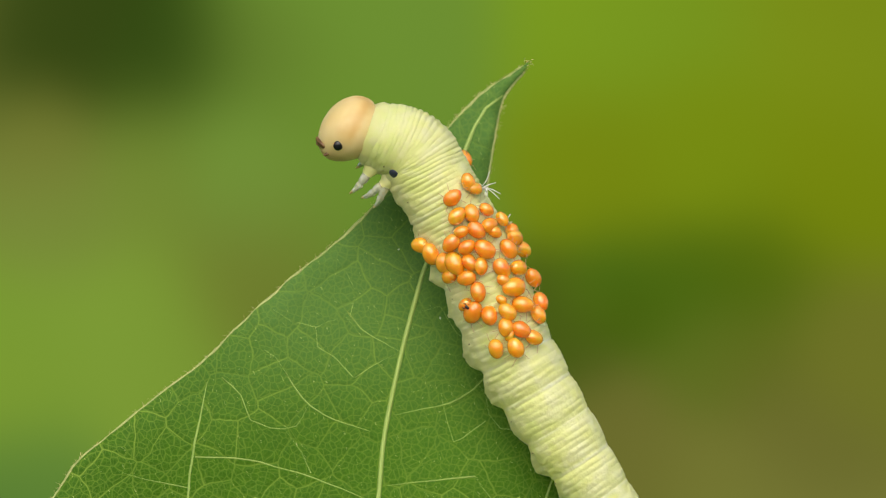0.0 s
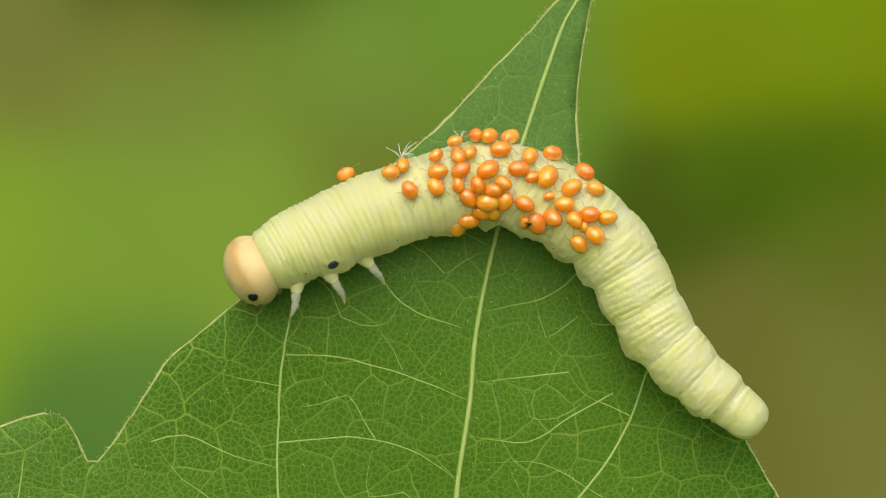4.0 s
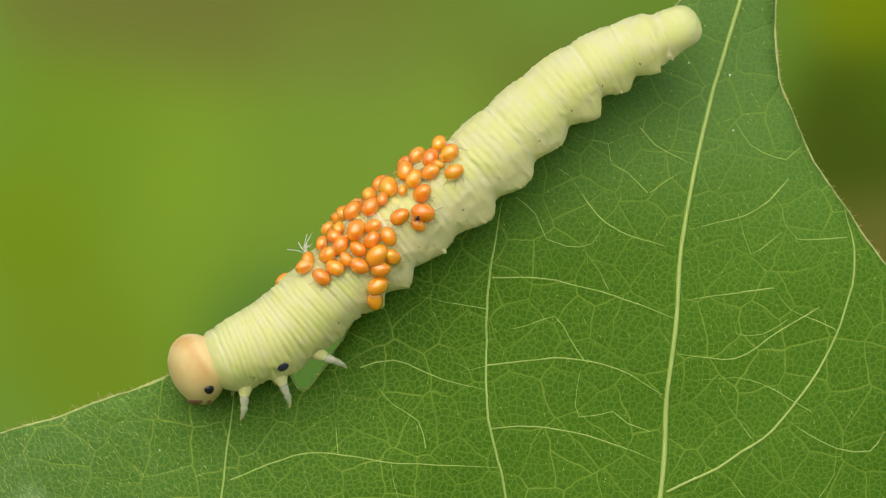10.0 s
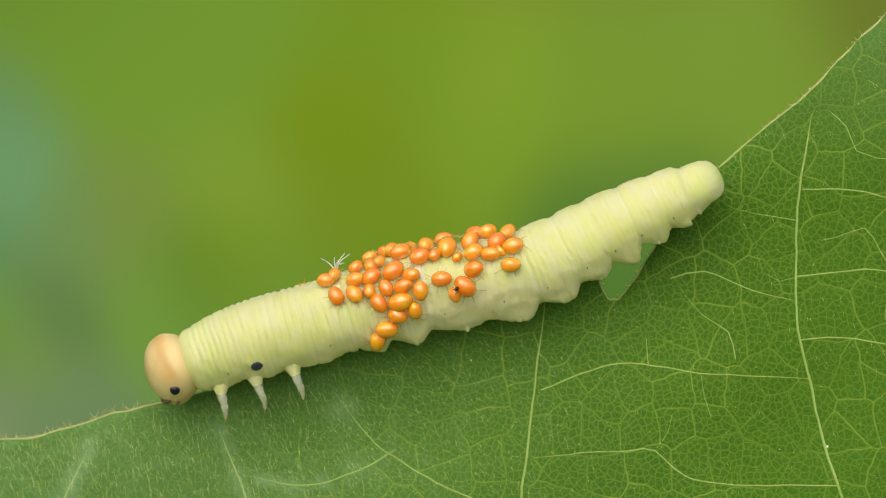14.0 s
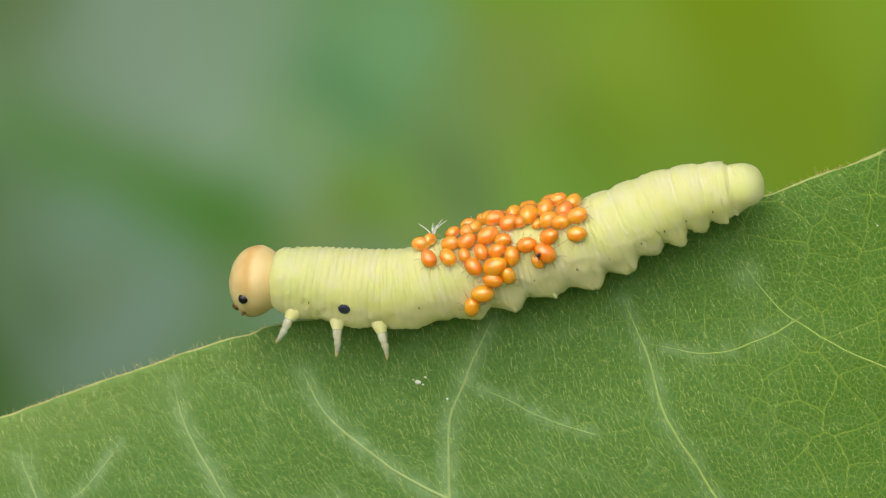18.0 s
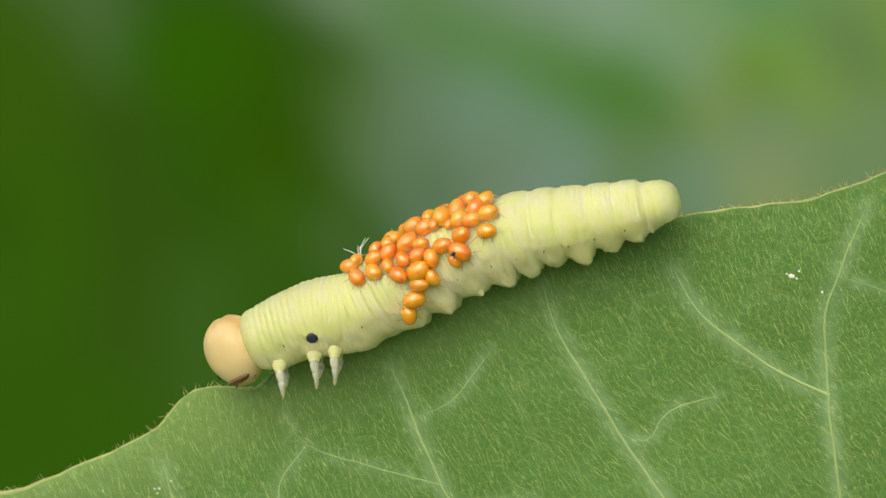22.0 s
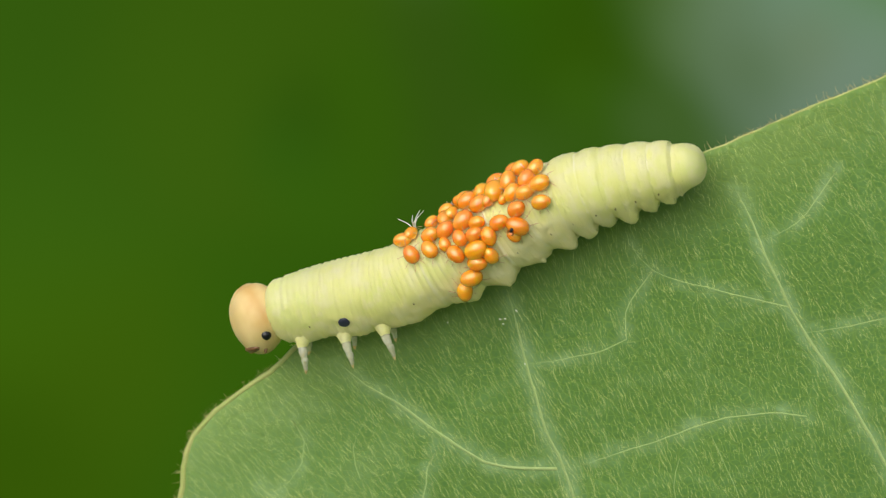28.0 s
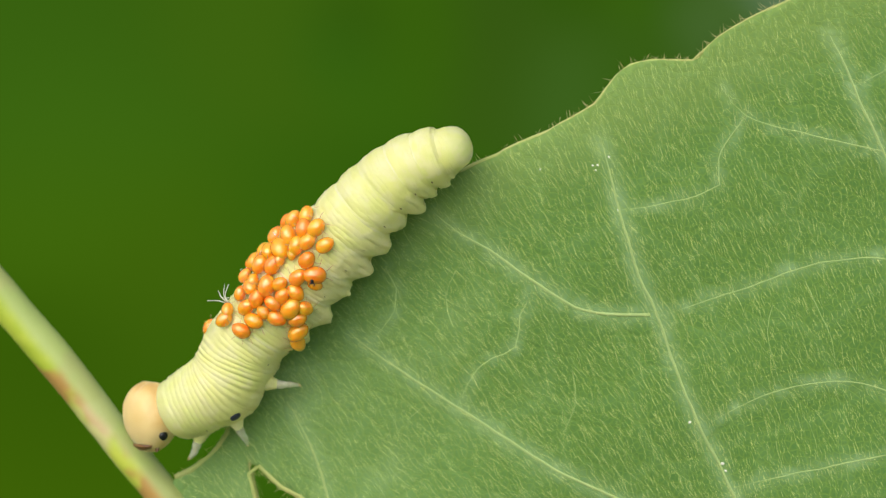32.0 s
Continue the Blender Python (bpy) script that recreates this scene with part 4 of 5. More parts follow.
def build_leg(parent, side, reach, pair):
    """A jointed thoracic leg: a soft yellow base, three glassy joints and a small amber claw."""
    r = girth(SHARES[rings.index(parent)])
    far, fore = (0.74, -0.22) if side > 0 else (1.0, 0.0)
    a = Vector((0.0, side * 0.44 * r, -0.80 * r))
    b = a + Vector((0.02 + fore, side * 0.22, -0.46)) * reach * far
    c = b + Vector((0.07, side * 0.02, -0.50)) * reach * far
    d = c + Vector((-0.03, -side * 0.10, -0.46)) * reach * far
    bm = bmesh.new()
    line = spline([tuple(p) for p in (a, b, c, d)], 0.045)
    n = len(line)
    knots = (0.0, 0.34, 0.58, 0.80, 1.0)
    radii = []
    for i in range(n):
        w = i / (n - 1)
        k = sum(w >= q for q in knots[1:-1])
        inner = (w - knots[k]) / (knots[k + 1] - knots[k])
        swell_out = 0.80 + 0.30 * math.sin(math.pi * min(1.0, 0.25 + 0.75 * inner)) if k else 1.0
        radii.append(float(np.interp(w, (0, 0.2, 0.34, 0.58, 0.80, 0.92, 1.0), (0.42, 0.28, 0.18, 0.150, 0.105, 0.065, 0.02))) * swell_out * MM)
    tube(bm, [p * MM for p in line], radii, 14)
    bm.faces.ensure_lookup_table()
    for i, f in enumerate(bm.faces):
        w = (i // 14) / (n - 1)
        f.material_index = 0 if w < 0.30 else 1 if w < 0.87 else 2
    for v in bm.verts:
        v.co += Vector((noise.noise(v.co * 4000), 0, noise.noise(v.co * 4000 + Vector((5, 0, 0))))) * 0.022 * MM
    cream = bm.verts.layers.float.new("cream")
    for v in bm.verts:
        v[cream] = 0.5
    at_rest(bm, SHARES[rings.index(parent)])
    leg = linked("leg", bm, [SKIN, LEG, CLAW], parent, "short glassy jointed leg with an amber claw")
    stepping.append((leg, a * MM, pair))


def build_proleg(parent, side, size):
    """A soft nub at the end of a lobe of the belly, which holds the leaf."""
    u = SHARES[rings.index(parent)]
    r, hind = girth(u), min(1.0, max(0.0, (u - 0.5) / 0.2))
    foot = -0.877 * r * (1 - 0.088 * hind) - 0.465 * lobe(u)
    bm = bmesh.new()
    for v in ball(bm, (0, 0, 0), (1.0, 1.0, 1.0), 18, 14):
        x, y, z = v.co
        narrow = 0.52 + 0.48 / (1 + math.exp(-6 * (z + 0.25)))
        rough = 1 + 0.14 * noise.noise(Vector((x * 2.5 + u * 90, y * 2.5, z * 2.5)))
        v.co = Vector((size * 0.36 * x * narrow * rough - 0.10 * z, side * 0.49 * r + size * 0.32 * y * narrow, foot + 0.22 + size * 0.42 * z * rough)) * MM
    cream = bm.verts.layers.float.new("cream")
    for v in bm.verts:
        v[cream] = 0.9
    at_rest(bm, u)
    linked("proleg", bm, SKIN, parent)


def dot(parent, name, side, up, along, radii, material, label):
    r = girth(SHARES[rings.index(parent)])
    bm = bmesh.new()
    a = radians(up)
    ball(bm, (0, 0, 0), [q * MM for q in radii], 12, 8)
    m = Matrix.Translation(Vector((along, side * r * 1.045 * math.cos(a), r * 1.0 * math.sin(a))) * MM) @ pose(0, 0, 0, side * up)
    bm.transform(m)
    linked(name, bm, material, parent, label)


def build_head():
    bm = bmesh.new()
    for v in ball(bm, (0, 0, 0), (1.0, 1.0, 1.0), 40, 28):
        x, y, z = v.co
        groove = 0.05 * math.exp(-(y / 0.12) ** 2) * max(0.0, z + 0.2)
        jaw = max(0.0, -z) ** 2
        v.co = Vector((x * (1.14 - 0.10 * jaw) - 0.16 * jaw, y * (1.34 - 0.30 * jaw), z * 1.50)) * (1 - groove) * (1 + 0.012 * noise.noise(Vector(v.co) * 3)) * MM
    head = linked("head", bm, HEAD, larva, "smooth shiny tan head capsule")
    for side in (-1, 1):
        bm = bmesh.new()
        ball(bm, (-0.30 * MM, side * 1.07 * MM, -0.66 * MM), (0.21 * MM, 0.15 * MM, 0.22 * MM), 20, 14)
        linked("eye", bm, BLACK, head, "small round glossy black eye")
        bm = bmesh.new()
        line = [Vector((-0.60 - 0.05 * i, side * (0.46 - 0.10 * i), -1.10 - 0.04 * i)) * MM for i in range(5)]
        tube(bm, line, [w * MM for w in (0.11, 0.10, 0.085, 0.06, 0.02)], 12)
        linked("jaw", bm, JAW, head, "dark brown jaw")
        bm = bmesh.new()
        line = [Vector((-0.30 - 0.03 * i, side * (0.52 + 0.01 * i), -1.24 - 0.045 * i)) * MM for i in range(5)]
        tube(bm, line, [w * MM for w in (0.09, 0.08, 0.07, 0.05, 0.02)], 10)
        linked("palp", bm, JAW, head, "short brown palp")
    bm = bmesh.new()
    ball(bm, (-0.62 * MM, 0, -1.08 * MM), (0.32 * MM, 0.60 * MM, 0.17 * MM), 18, 10)
    linked("lip", bm, JAW, head, "dark brown mouth rim")
    return head


rings = [build_ring(k) for k in range(RINGS)]
head = build_head()
for pair, share in enumerate((0.028, 0.091, 0.166)):
    ring = rings[int(share * RINGS)]
    for side in (-1, 1):
        build_leg(ring, side, 1.14, pair)
for share in [0.27 + 0.073 * (i + 0.70) for i in range(1, 8)]:
    for side in (-1, 1):
        build_proleg(rings[int(share * RINGS)], side, (0.92 + 0.14 * math.sin(share * 90)) * girth(share) / 1.6)
for side in (-1, 1):
    build_proleg(rings[RINGS - 5], side, 0.7)
for side in (-1, 1):
    dot(rings[int(0.108 * RINGS)], "side_spot", side, -30, 0.0, (0.25, 0.10, 0.24), SPOT, "round blue-black spot on the side")
    for share in [0.055, 0.23] + [0.27 + 0.073 * (i + 0.5) for i in range(9)]:
        dot(rings[int(share * RINGS)], "spiracle", side, -28, 0.0, (0.026, 0.028, 0.062), DARK, "tiny dark breathing hole")

# ---- the mites on its back ----
mites = []


def mite_mesh():
    bm = bmesh.new()
    for v in ball(bm, (0, 0, 0), (1.0, 1.0, 1.0), 18, 12):
        x, y, z = v.co
        v.co = Vector((0.54 * x, (0.405 + 0.04 * x) * y, 0.39 * z + 0.27)) * MM
    return bm


def mite(u, phi, size, turn):
    """A swollen mite at this share of the body and this angle up from the flank that faces the camera; turn: its long axis from the larva's."""
    rng = random.Random(len(mites) * 7 + 1)
    ob = new("mite")
    copy_of_body(ob)
    for k in range(6):
        leg = new("mite_leg", MITE_LEGS[rng.randrange(len(MITE_LEGS))])
        leg.parent = ob
        leg.matrix_basis = pose((0.24 - 0.13 * (k // 2)) * MM, 0, 0.10 * MM, 0, 0, (-1, 1)[k % 2] * (40 + 38 * (k // 2) + rng.uniform(-14, 14)))
    tagged(ob, "swollen orange mite clinging to the larva", "mite", group="mites on the larva")
    mites.append((ob, u, phi, size, (rng.gauss(0, 12), rng.gauss(6, 10), turn + 180 * rng.randrange(2) + rng.gauss(0, 5), 0.33 - 0.27 * size)))


def copy_of_body(parent):
    body = new("body", MITE_BODY)
    body.parent = parent
    return body


def make_meshes():
    bm = mite_mesh()
    body = bpy.data.meshes.new("body")
    bm.to_mesh(body)
    bm.free()
    body.materials.append(MITE)
    body.polygons.foreach_set("use_smooth", [True] * len(body.polygons))
    legs = []
    for k in range(4):
        bm = bmesh.new()
        up = 0.16 + 0.05 * k
        line = spline([(0.0, 0.0, 0.0), (0.22, 0.02 * k, up), (0.42, 0.04, up * 0.9), (0.66 + 0.06 * k, 0.0, 0.02)], 0.06)
        tube(bm, [p * MM for p in line], [(0.020 - 0.012 * i / len(line)) * MM for i in range(len(line))], 6, 1.0, Vector((0, 1, 0.01)))
        mesh = bpy.data.meshes.new("mite_leg")
        bm.to_mesh(mesh)
        bm.free()
        mesh.materials.append(MITE_LEG)
        legs.append(mesh)
    return body, legs


MITE_BODY, MITE_LEGS = make_meshes()
mite(0.250, 67, 0.74, 0)
mite(0.272, 72, 0.66, 60)
mite(0.262, 40, 0.78, 100)
mite(0.296, 32, 0.80, 110)
mite(0.318, 74, 0.62, 20)
mite(0.311, 52, 0.78, -20)
mite(0.340, 67, 0.76, 90)
mite(0.341, 49, 0.80, 20)
mite(0.329, 30, 0.62, 95)
mite(0.341, 12, 0.80, 105)
mite(0.358, 70, 0.62, 40)
mite(0.379, 46, 0.92, 30)
mite(0.418, 62, 0.84, 10)
mite(0.394, 82, 0.84, 15)
mite(0.359, 28, 0.72, 95)
mite(0.389, 25, 0.74, 10)
mite(0.404, 36, 0.72, -20)
mite(0.379, 7, 0.98, 8)
mite(0.408, 14, 0.78, 80)
mite(0.398, -7, 0.74, 90)
mite(0.368, -10, 0.80, -30)
mite(0.340, -22, 0.90, -12)
mite(0.312, -42, 0.82, 75)
mite(0.437, 58, 0.60, 50)
mite(0.455, 67, 1.00, 78)
mite(0.487, 76, 0.86, 65)
mite(0.489, 49, 0.80, 15)
mite(0.523, 61, 0.82, 40)
mite(0.546, 72, 0.74, 50)
mite(0.511, 40, 0.78, -20)
mite(0.548, 44, 0.84, -8)
mite(0.536, 23, 0.78, -15)
mite(0.488, 28, 0.84, 0)
mite(0.442, 22, 0.80, 2)
mite(0.470, 10, 0.94, -55)
mite(0.457, 1, 0.62, -70)
mite(0.407, 124, 0.80, 30)
mite(0.427, 84, 0.80, 70)
mite(0.493, 108, 0.80, -20)
mite(0.513, 91, 0.76, 10)
mite(0.382, 105, 0.80, 60)
mite(0.452, 113, 0.82, 20)
mite(0.369, 106, 0.74, 100)
mite(0.200, 147, 0.74, 0)
mite(0.345, 94, 0.62, 15)
mite(0.465, 48, 0.46, 30)
mite(0.525, 44, 0.46, -50)


def mite_pose(line, roll, u, phi, turn):
    m = ring_pose(line, roll, u)
    a = radians(phi)
    # flank that faces the camera is the ring's -y
    out = Vector((0, -math.cos(a), math.sin(a)))
    along = Vector((1, 0, 0))
    local = Matrix((along, out.cross(along), out)).transposed().to_4x4()
    local.translation = out * (girth(u) * 0.96 + turn[3]) * MM
    return m @ local @ pose(0, 0, 0, *turn[:3])


def build_shed_skin():
    """A small tuft of pale threads left on the back, ahead of the mites."""
    rng = random.Random(8)
    tuft = tagged(new("shed_skin"), "pale tangle of thin shed-skin threads on the larva", "shed skin")
    for _ in range(7):
        bm = bmesh.new()
        a = rng.uniform(-2.4, 2.4)
        out = Vector((math.cos(a), math.sin(a), 0)) * rng.uniform(0.4, 0.8)
        line = spline([(0, 0, 0), tuple(out * 0.3 + Vector((0, 0, 0.45))), tuple(out + Vector((0, 0, rng.uniform(0.5, 1.0))))], 0.06)
        tube(bm, [p * MM for p in line], [(0.022 - 0.012 * i / len(line)) * MM for i in range(len(line))], 6)
        linked("thread", bm, WHITE, tuft)
    return tuft


mites.append((build_shed_skin(), 0.276, 88, 1.0, (0, 0, 20, 0.1)))
mites.append((copy_thing(mites[-1][0], Matrix()), 0.352, 100, 0.6, (0, 0, 140, 0.1)))


def build_speck():
    """A small dark scrap with two curled ends, caught between the mites."""
    bm = bmesh.new()
    for v in ball(bm, (0, 0, 0), (0.11 * MM, 0.075 * MM, 0.05 * MM), 14, 10):
        v.co *= 1 + 0.35 * noise.noise(v.co / MM * 9)
    for side in (-1, 1):
        line = spline([(-0.05, 0.05 * side, 0.0), (-0.13, 0.11 * side, 0.03), (-0.20, 0.07 * side, 0.02)], 0.03)
        tube(bm, [p * MM for p in line], [(0.025 - 0.012 * i / len(line)) * MM for i in range(len(line))], 6)
    return tagged(linked("dark_speck", bm, BLACK), "tiny black curled scrap between the orange mites", "speck")


mites.append((build_speck(), 0.458, 8, 1.0, (0, 0, 40, 0.66)))


# ---- what moves ----
def motions():
    bend(0.0, 30, 18, 7, 25, (16.18, 14.39), (17.21, 14.34), (18.87, 13.65), (19.70, 12.39), (21.53, 9.33), (23.25, 5.57), (26.07, 1.16), (29.12, -2.97))
    bend(0.5, 25, 20, 34, 4, (15.01, 13.57), (16.08, 13.34), (18.08, 13.17), (19.44, 12.37), (21.43, 9.44), (23.15, 5.61), (26.46, 0.85), (29.30, -3.79))
    bend(1.0, 23, 27, 0, 16, (13.60, 12.66), (14.63, 12.74), (16.77, 12.44), (18.73, 11.99), (21.34, 9.49), (23.23, 5.66), (26.41, 0.97), (29.46, -3.58))
    bend(1.5, 24, 22, -16, 0, (12.19, 10.49), (13.10, 10.69), (15.36, 11.01), (17.45, 11.30), (21.00, 9.49), (23.18, 5.64), (26.57, 1.15), (29.44, -3.65))
    bend(2.0, 18, 31, 8, 11, (11.84, 6.46), (12.79, 6.85), (14.94, 8.12), (16.69, 9.26), (20.64, 9.19), (23.26, 5.68), (26.15, 1.06), (29.80, -2.84))
    bend(2.5, 21, 33, 11, 2, (11.61, 2.36), (12.68, 2.78), (14.54, 4.50), (16.07, 6.26), (19.90, 8.24), (23.39, 5.70), (25.97, 0.99), (29.85, -3.31))
    bend(3.0, 29, 22, -15, -2, (8.98, 8.74), (9.99, 8.81), (12.54, 8.54), (14.63, 8.24), (19.45, 8.48), (23.21, 5.74), (26.12, 1.38), (29.97, -3.24))
    bend(3.5, 25, 28, -17, 0, (9.13, 5.44), (9.99, 5.88), (12.33, 6.59), (14.48, 7.09), (19.13, 8.18), (23.23, 5.80), (26.09, 1.14), (29.95, -2.99))
    bend(5.5, 26, 13, -7, 1, (6.14, 3.45), (6.89, 4.05), (8.39, 5.29), (9.91, 6.66), (13.41, 8.09), (18.37, 7.66), (22.83, 5.86), (27.58, 3.92))
    bend(6.0, 15, 14, -19, 3, (5.14, 2.49), (5.92, 3.10), (7.74, 4.25), (9.04, 5.63), (11.55, 7.60), (16.33, 7.87), (20.94, 6.67), (25.82, 5.26))
    bend(6.5, 17, 12, -12, 0, (3.08, 1.14), (3.85, 1.90), (5.82, 2.95), (7.60, 4.56), (10.40, 6.94), (15.29, 7.75), (19.98, 7.29), (24.32, 6.87))
    bend(7.0, 4, 14, -23, 11, (2.77, -0.67), (3.40, 0.11), (4.78, 1.79), (6.36, 3.30), (8.65, 5.39), (12.84, 7.28), (17.82, 7.45), (23.84, 6.67))
    bend(7.5, 14, 0, -15, 1, (2.07, -1.13), (2.80, -0.21), (4.27, 1.21), (5.98, 2.82), (8.44, 5.17), (12.84, 7.12), (17.96, 7.48), (23.39, 7.21))
    bend(8.0, 14, -6, -6, 17, (0.56, -1.14), (1.50, -0.77), (3.69, 0.39), (5.49, 2.03), (7.34, 4.65), (11.03, 6.93), (15.86, 8.55), (21.05, 9.17))
    bend(8.5, 19, -12, 6, 3, (-0.44, -1.66), (0.83, -1.30), (2.99, -0.18), (4.46, 1.32), (6.80, 3.64), (10.63, 6.35), (14.97, 8.66), (19.84, 10.54))
    bend(9.0, 17, -12, 9, -0, (-0.48, -3.07), (0.35, -2.44), (2.60, -1.17), (4.32, 0.47), (6.40, 3.12), (9.68, 5.96), (14.90, 9.91), (18.71, 11.70))
    bend(9.5, 21, -13, 17, -1, (-0.04, -3.62), (0.71, -2.79), (2.04, -1.73), (3.28, -0.16), (5.63, 2.14), (9.29, 5.05), (13.75, 8.37), (18.33, 11.51))
    bend(10.0, 24, -16, 21, -2, (-1.62, -2.92), (-0.68, -2.55), (1.43, -1.60), (3.09, -0.27), (5.56, 2.00), (9.37, 5.05), (14.10, 9.11), (18.85, 11.34))
    bend(10.5, 25, -16, 20, 2, (-3.73, -1.37), (-2.53, -1.25), (0.21, -1.02), (2.43, -0.20), (5.34, 2.02), (9.24, 5.01), (13.22, 8.28), (17.36, 11.27))
    bend(11.0, 22, -16, -9, 6, (-4.22, -2.57), (-3.26, -2.28), (-0.57, -1.76), (2.17, -0.83), (5.15, 1.66), (8.83, 4.79), (12.18, 8.61), (15.87, 10.90))
    bend(11.5, 18, -12, 1, 1, (-5.37, -2.83), (-4.30, -2.58), (-1.54, -2.19), (0.40, -1.15), (3.46, 0.48), (7.33, 3.10), (11.88, 6.98), (15.72, 10.59))
    bend(12.0, 22, -15, -3, -3, (-7.54, -3.71), (-6.62, -3.24), (-3.78, -2.65), (-1.08, -2.00), (2.51, -0.34), (5.82, 2.27), (9.77, 5.34), (13.35, 8.52))
    bend(12.5, 24, -10, 1, -1, (-9.25, -4.25), (-8.40, -3.72), (-5.86, -3.24), (-3.55, -2.56), (0.12, -1.45), (4.80, 0.78), (8.20, 4.00), (11.80, 6.76))
    bend(13.0, 17, -6, 9, 1, (-11.14, -4.78), (-10.17, -4.42), (-7.36, -3.85), (-5.30, -3.11), (-2.04, -2.13), (2.30, -1.02), (6.70, 2.08), (10.70, 5.51))
    bend(13.5, 15, -4, -2, -0, (-13.82, -5.73), (-12.66, -5.12), (-9.74, -4.63), (-7.08, -3.98), (-3.79, -2.73), (0.31, -1.45), (5.17, -0.07), (9.00, 2.60))
    bend(14.0, 16, -5, 8, 2, (-15.38, -6.62), (-14.44, -6.21), (-11.94, -5.31), (-9.40, -4.62), (-5.86, -3.56), (-0.99, -2.48), (3.24, -0.40), (6.95, 1.34))
    bend(14.5, 13, -0, 20, -0, (-16.82, -7.14), (-15.81, -6.66), (-13.15, -6.12), (-11.13, -5.15), (-7.85, -4.02), (-3.82, -3.30), (1.18, -1.62), (5.90, 0.08))
    bend(16.5, 2, 10, 2, 1, (-23.66, -8.13), (-22.52, -7.88), (-19.86, -7.75), (-17.65, -7.49), (-14.21, -6.20), (-10.97, -4.80), (-6.48, -3.63), (-2.18, -2.80))
    bend(17.0, 6, 5, 28, -7, (-24.60, -8.74), (-23.62, -8.28), (-20.91, -7.98), (-19.11, -7.78), (-15.77, -7.02), (-11.92, -5.90), (-7.22, -3.80), (-3.47, -2.90))
    bend(17.5, 1, 8, -3, 2, (-26.23, -8.62), (-25.02, -8.53), (-22.53, -8.56), (-20.50, -8.06), (-17.21, -6.84), (-14.20, -6.62), (-9.68, -5.12), (-5.45, -3.69))
    bend(18.0, 4, 7, -4, 7, (-28.49, -8.31), (-27.42, -8.20), (-24.37, -8.57), (-22.08, -8.57), (-18.37, -7.61), (-14.76, -6.65), (-11.24, -5.18), (-7.92, -4.49))
    bend(18.5, 1, 8, -5, 1, (-29.92, -9.28), (-28.71, -9.12), (-26.17, -9.05), (-24.02, -8.56), (-20.57, -8.07), (-16.90, -7.55), (-12.74, -6.49), (-9.30, -5.23))
    bend(19.0, 6, -1, 28, -7, (-32.85, -10.09), (-31.83, -9.72), (-28.77, -9.35), (-26.44, -9.00), (-22.89, -8.30), (-19.42, -8.35), (-15.38, -7.35), (-11.93, -6.50))
    bend(19.5, 6, -1, 6, -1, (-35.17, -10.97), (-34.18, -10.48), (-31.53, -10.12), (-29.15, -9.68), (-25.65, -8.55), (-21.97, -8.35), (-18.04, -8.24), (-14.15, -7.78))
    bend(20.0, 10, -0, 15, 3, (-38.33, -11.52), (-37.32, -11.16), (-34.22, -10.71), (-31.85, -10.35), (-28.06, -9.40), (-24.10, -8.64), (-20.55, -8.48), (-17.13, -8.54))
    bend(20.5, 11, 1, 19, 1, (-39.69, -12.18), (-38.58, -11.81), (-36.02, -11.32), (-34.06, -10.92), (-30.67, -9.92), (-26.32, -9.20), (-22.31, -9.13), (-18.97, -8.59))
    bend(21.0, 9, -3, 39, -7, (-41.29, -13.08), (-40.34, -12.53), (-37.72, -11.93), (-36.10, -11.47), (-33.08, -10.54), (-29.42, -9.98), (-25.00, -9.01), (-21.65, -8.60))
    bend(21.5, 4, 8, 55, 3, (-42.26, -13.65), (-41.30, -13.37), (-39.37, -12.82), (-37.89, -12.30), (-34.86, -10.90), (-31.89, -10.52), (-27.60, -9.69), (-23.44, -9.05))
    bend(22.0, -3, 11, 62, -6, (-44.83, -14.62), (-43.82, -14.20), (-41.26, -13.39), (-39.69, -13.16), (-36.52, -11.57), (-33.42, -10.41), (-29.92, -9.85), (-26.39, -9.21))
    bend(22.5, -7, 20, -3, 5, (-45.45, -14.29), (-44.03, -14.19), (-41.86, -13.80), (-40.37, -13.21), (-37.70, -12.11), (-34.64, -11.22), (-30.29, -10.36), (-26.41, -9.47))
    bend(23.0, -5, 10, 1, 2, (-47.54, -13.74), (-46.46, -13.72), (-43.19, -13.89), (-40.97, -13.68), (-37.91, -12.46), (-34.65, -11.49), (-30.67, -10.19), (-27.64, -9.54))
    bend(23.5, -2, 10, -20, 4, (-46.99, -14.93), (-45.64, -14.71), (-43.42, -14.44), (-41.68, -13.88), (-38.86, -12.21), (-36.22, -11.72), (-32.34, -10.80), (-28.51, -10.04))
    bend(24.0, 5, 5, 30, -5, (-49.64, -16.07), (-48.63, -15.57), (-45.66, -14.91), (-43.49, -14.59), (-40.02, -13.21), (-37.02, -12.16), (-34.01, -11.22), (-31.27, -10.90))
    bend(24.5, 4, 5, 43, -3, (-50.15, -17.40), (-49.08, -16.58), (-47.00, -15.77), (-45.35, -15.15), (-42.24, -13.97), (-38.77, -12.99), (-35.61, -12.10), (-32.76, -11.17))
    bend(26.5, -2, 14, -45, 3, (-56.53, -17.16), (-55.55, -17.14), (-52.83, -17.46), (-50.20, -17.51), (-46.89, -16.08), (-43.28, -14.66), (-39.93, -13.78), (-36.99, -12.91))
    bend(27.0, -4, 16, -3, 8, (-57.38, -17.82), (-56.30, -17.78), (-52.92, -17.82), (-50.54, -17.77), (-47.10, -16.15), (-43.77, -14.68), (-40.41, -13.92), (-37.61, -13.73))
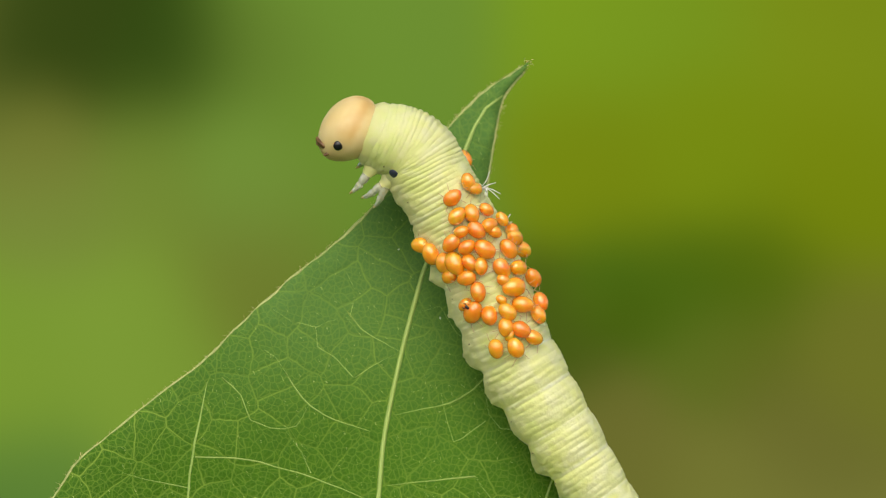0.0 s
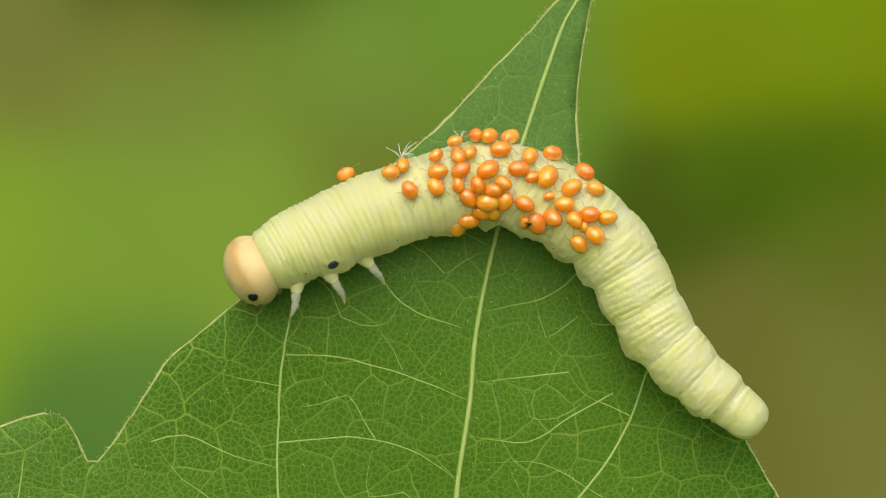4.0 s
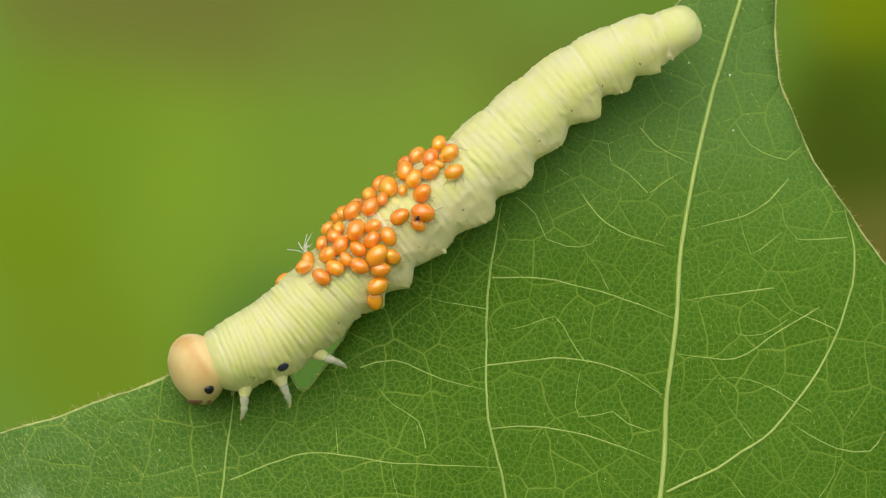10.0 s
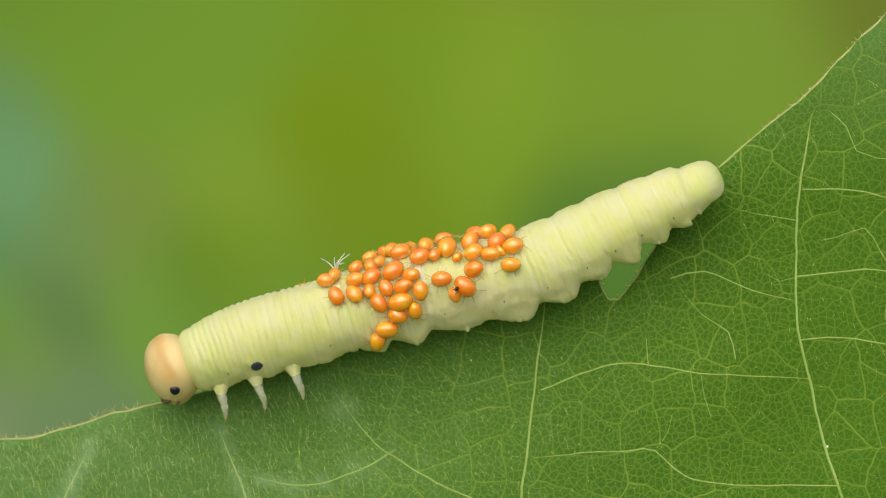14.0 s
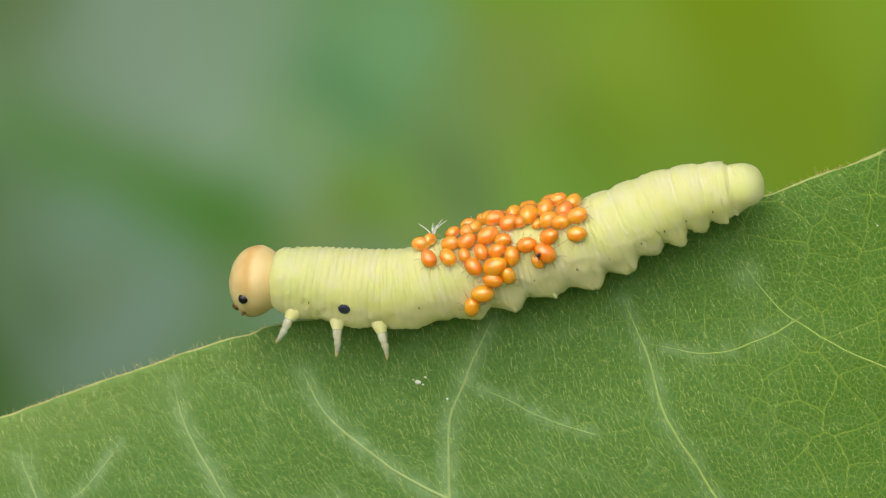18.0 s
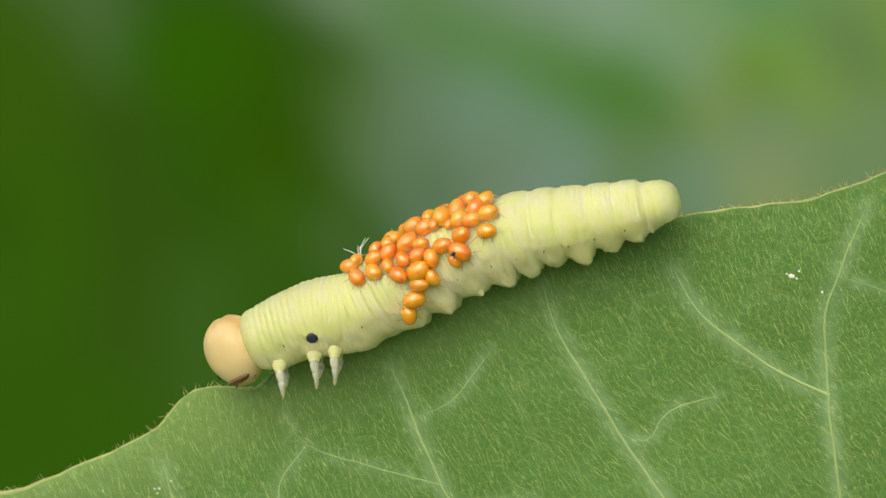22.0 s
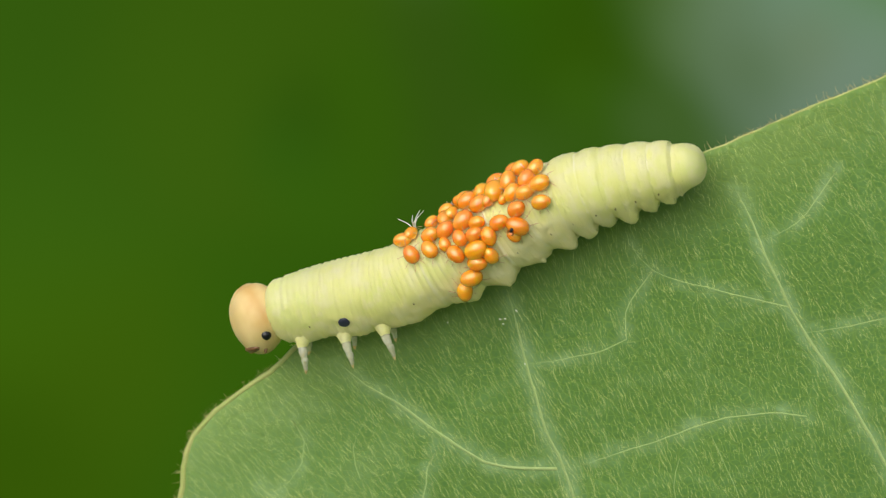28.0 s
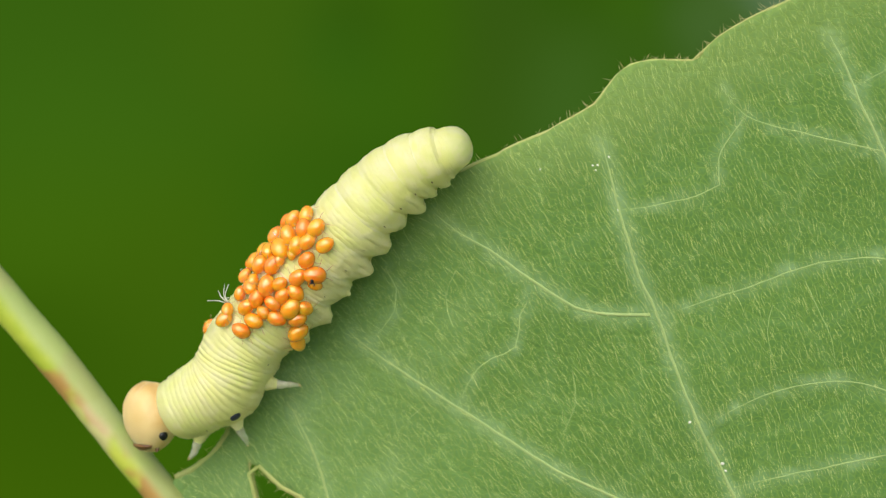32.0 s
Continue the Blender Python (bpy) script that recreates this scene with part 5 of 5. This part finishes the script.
    bend(27.5, -1, 19, -20, 4, (-56.69, -18.68), (-55.51, -18.45), (-53.09, -18.19), (-51.04, -17.49), (-47.90, -16.36), (-44.96, -15.33), (-41.15, -14.11), (-37.58, -13.52))
    bend(28.0, 8, 8, 37, -0, (-58.77, -19.58), (-57.69, -19.27), (-54.62, -18.86), (-52.34, -18.43), (-48.80, -16.94), (-45.67, -15.50), (-42.64, -14.82), (-39.85, -14.46))
    bend(28.5, 10, 4, 7, 2, (-59.71, -20.61), (-58.36, -20.05), (-56.08, -19.39), (-54.36, -18.86), (-50.96, -17.84), (-47.43, -16.75), (-44.19, -15.51), (-41.17, -14.79))
    bend(29.0, 12, -0, 33, -6, (-61.60, -22.01), (-60.63, -21.42), (-57.80, -20.15), (-55.89, -19.22), (-52.70, -17.97), (-49.87, -17.72), (-46.25, -16.12), (-43.11, -15.30))
    bend(29.5, 13, 3, 16, -4, (-62.12, -23.85), (-61.40, -22.68), (-59.29, -21.69), (-57.48, -20.32), (-54.26, -18.58), (-51.24, -17.46), (-47.95, -17.18), (-44.82, -16.61))
    bend(30.0, 17, -6, 25, -11, (-63.76, -25.17), (-63.01, -24.31), (-60.90, -22.80), (-59.35, -21.71), (-56.09, -19.79), (-52.63, -18.51), (-50.12, -17.45), (-47.49, -17.60))
    bend(30.5, 22, -5, 12, 2, (-65.21, -26.01), (-63.73, -24.89), (-61.63, -23.89), (-60.23, -22.31), (-57.55, -20.10), (-54.64, -18.96), (-51.26, -17.90), (-47.79, -17.39))
    bend(31.0, 34, -19, 34, -1, (-64.99, -27.68), (-64.21, -26.88), (-62.45, -25.35), (-60.97, -23.75), (-58.23, -21.23), (-55.30, -19.32), (-52.85, -18.89), (-50.31, -18.54))
    bend(31.5, 38, -21, 17, -2, (-65.79, -29.55), (-65.16, -28.14), (-63.73, -26.86), (-62.65, -25.44), (-60.10, -22.93), (-57.19, -20.58), (-54.69, -19.61), (-52.25, -18.79))
    bend(32.0, 37, -13, 50, 21, (-68.33, -29.51), (-67.19, -29.28), (-65.10, -28.29), (-64.03, -26.71), (-61.75, -24.51), (-59.44, -22.34), (-56.54, -19.99), (-53.89, -19.03))
    walk(larva, [(t, root_pose(line)) for t, _, _, line in stances])
    home = [root_pose(line).inverted() for _, _, _, line in stances]
    walk(head, [(s[0], h @ head_pose(s[3], s[1], s[2])) for s, h in zip(stances, home)])
    for k, ring in enumerate(rings):
        walk(ring, [(s[0], h @ ring_pose(s[3], s[1], SHARES[k])) for s, h in zip(stances, home)])
    # the three pairs of legs step: how far each leans back (degrees)
    steps = [
        (0.0, -20, 0, 0), (1.0, -15, 15, 10), (2.0, -18, -12, -5), (3.0, -40, 0, 0), (6.0, -35, -20, 10),
        (8.0, -48, -35, -8), (9.0, -38, -15, 4), (11.0, -27, -8, 26), (12.0, -25, 0, 10), (13.0, -38, -3, 8),
        (14.0, -15, -5, 0), (17.0, -28, 0, 0), (18.0, -25, 0, 10), (19.0, -20, -17, 4), (20.0, 0, -10, 0), (21.0, -15, -10, -8),
        (22.0, -17, -17, -7), (23.0, -40, -5, 8), (24.0, -10, -12, -5), (27.0, -25, 0, 0), (28.0, -10, -2, 3),
        (30.0, -12, -10, 0), (31.0, -18, -5, 0), (32.0, -55, -20, 10),
    ]
    for leg, hip, pair in stepping:
        hinge = Matrix.Translation(hip)
        walk(leg, [(row[0], hinge @ pose(0, 0, 0, 0, -row[1 + pair], 0) @ hinge.inverted()) for row in steps])
    for ob, u, phi, size, turn in mites:
        ob.scale = (size, size, size)
        walk(ob, [(s[0], mite_pose(s[3], s[1], u, phi, turn)) for s in stances])


motions()
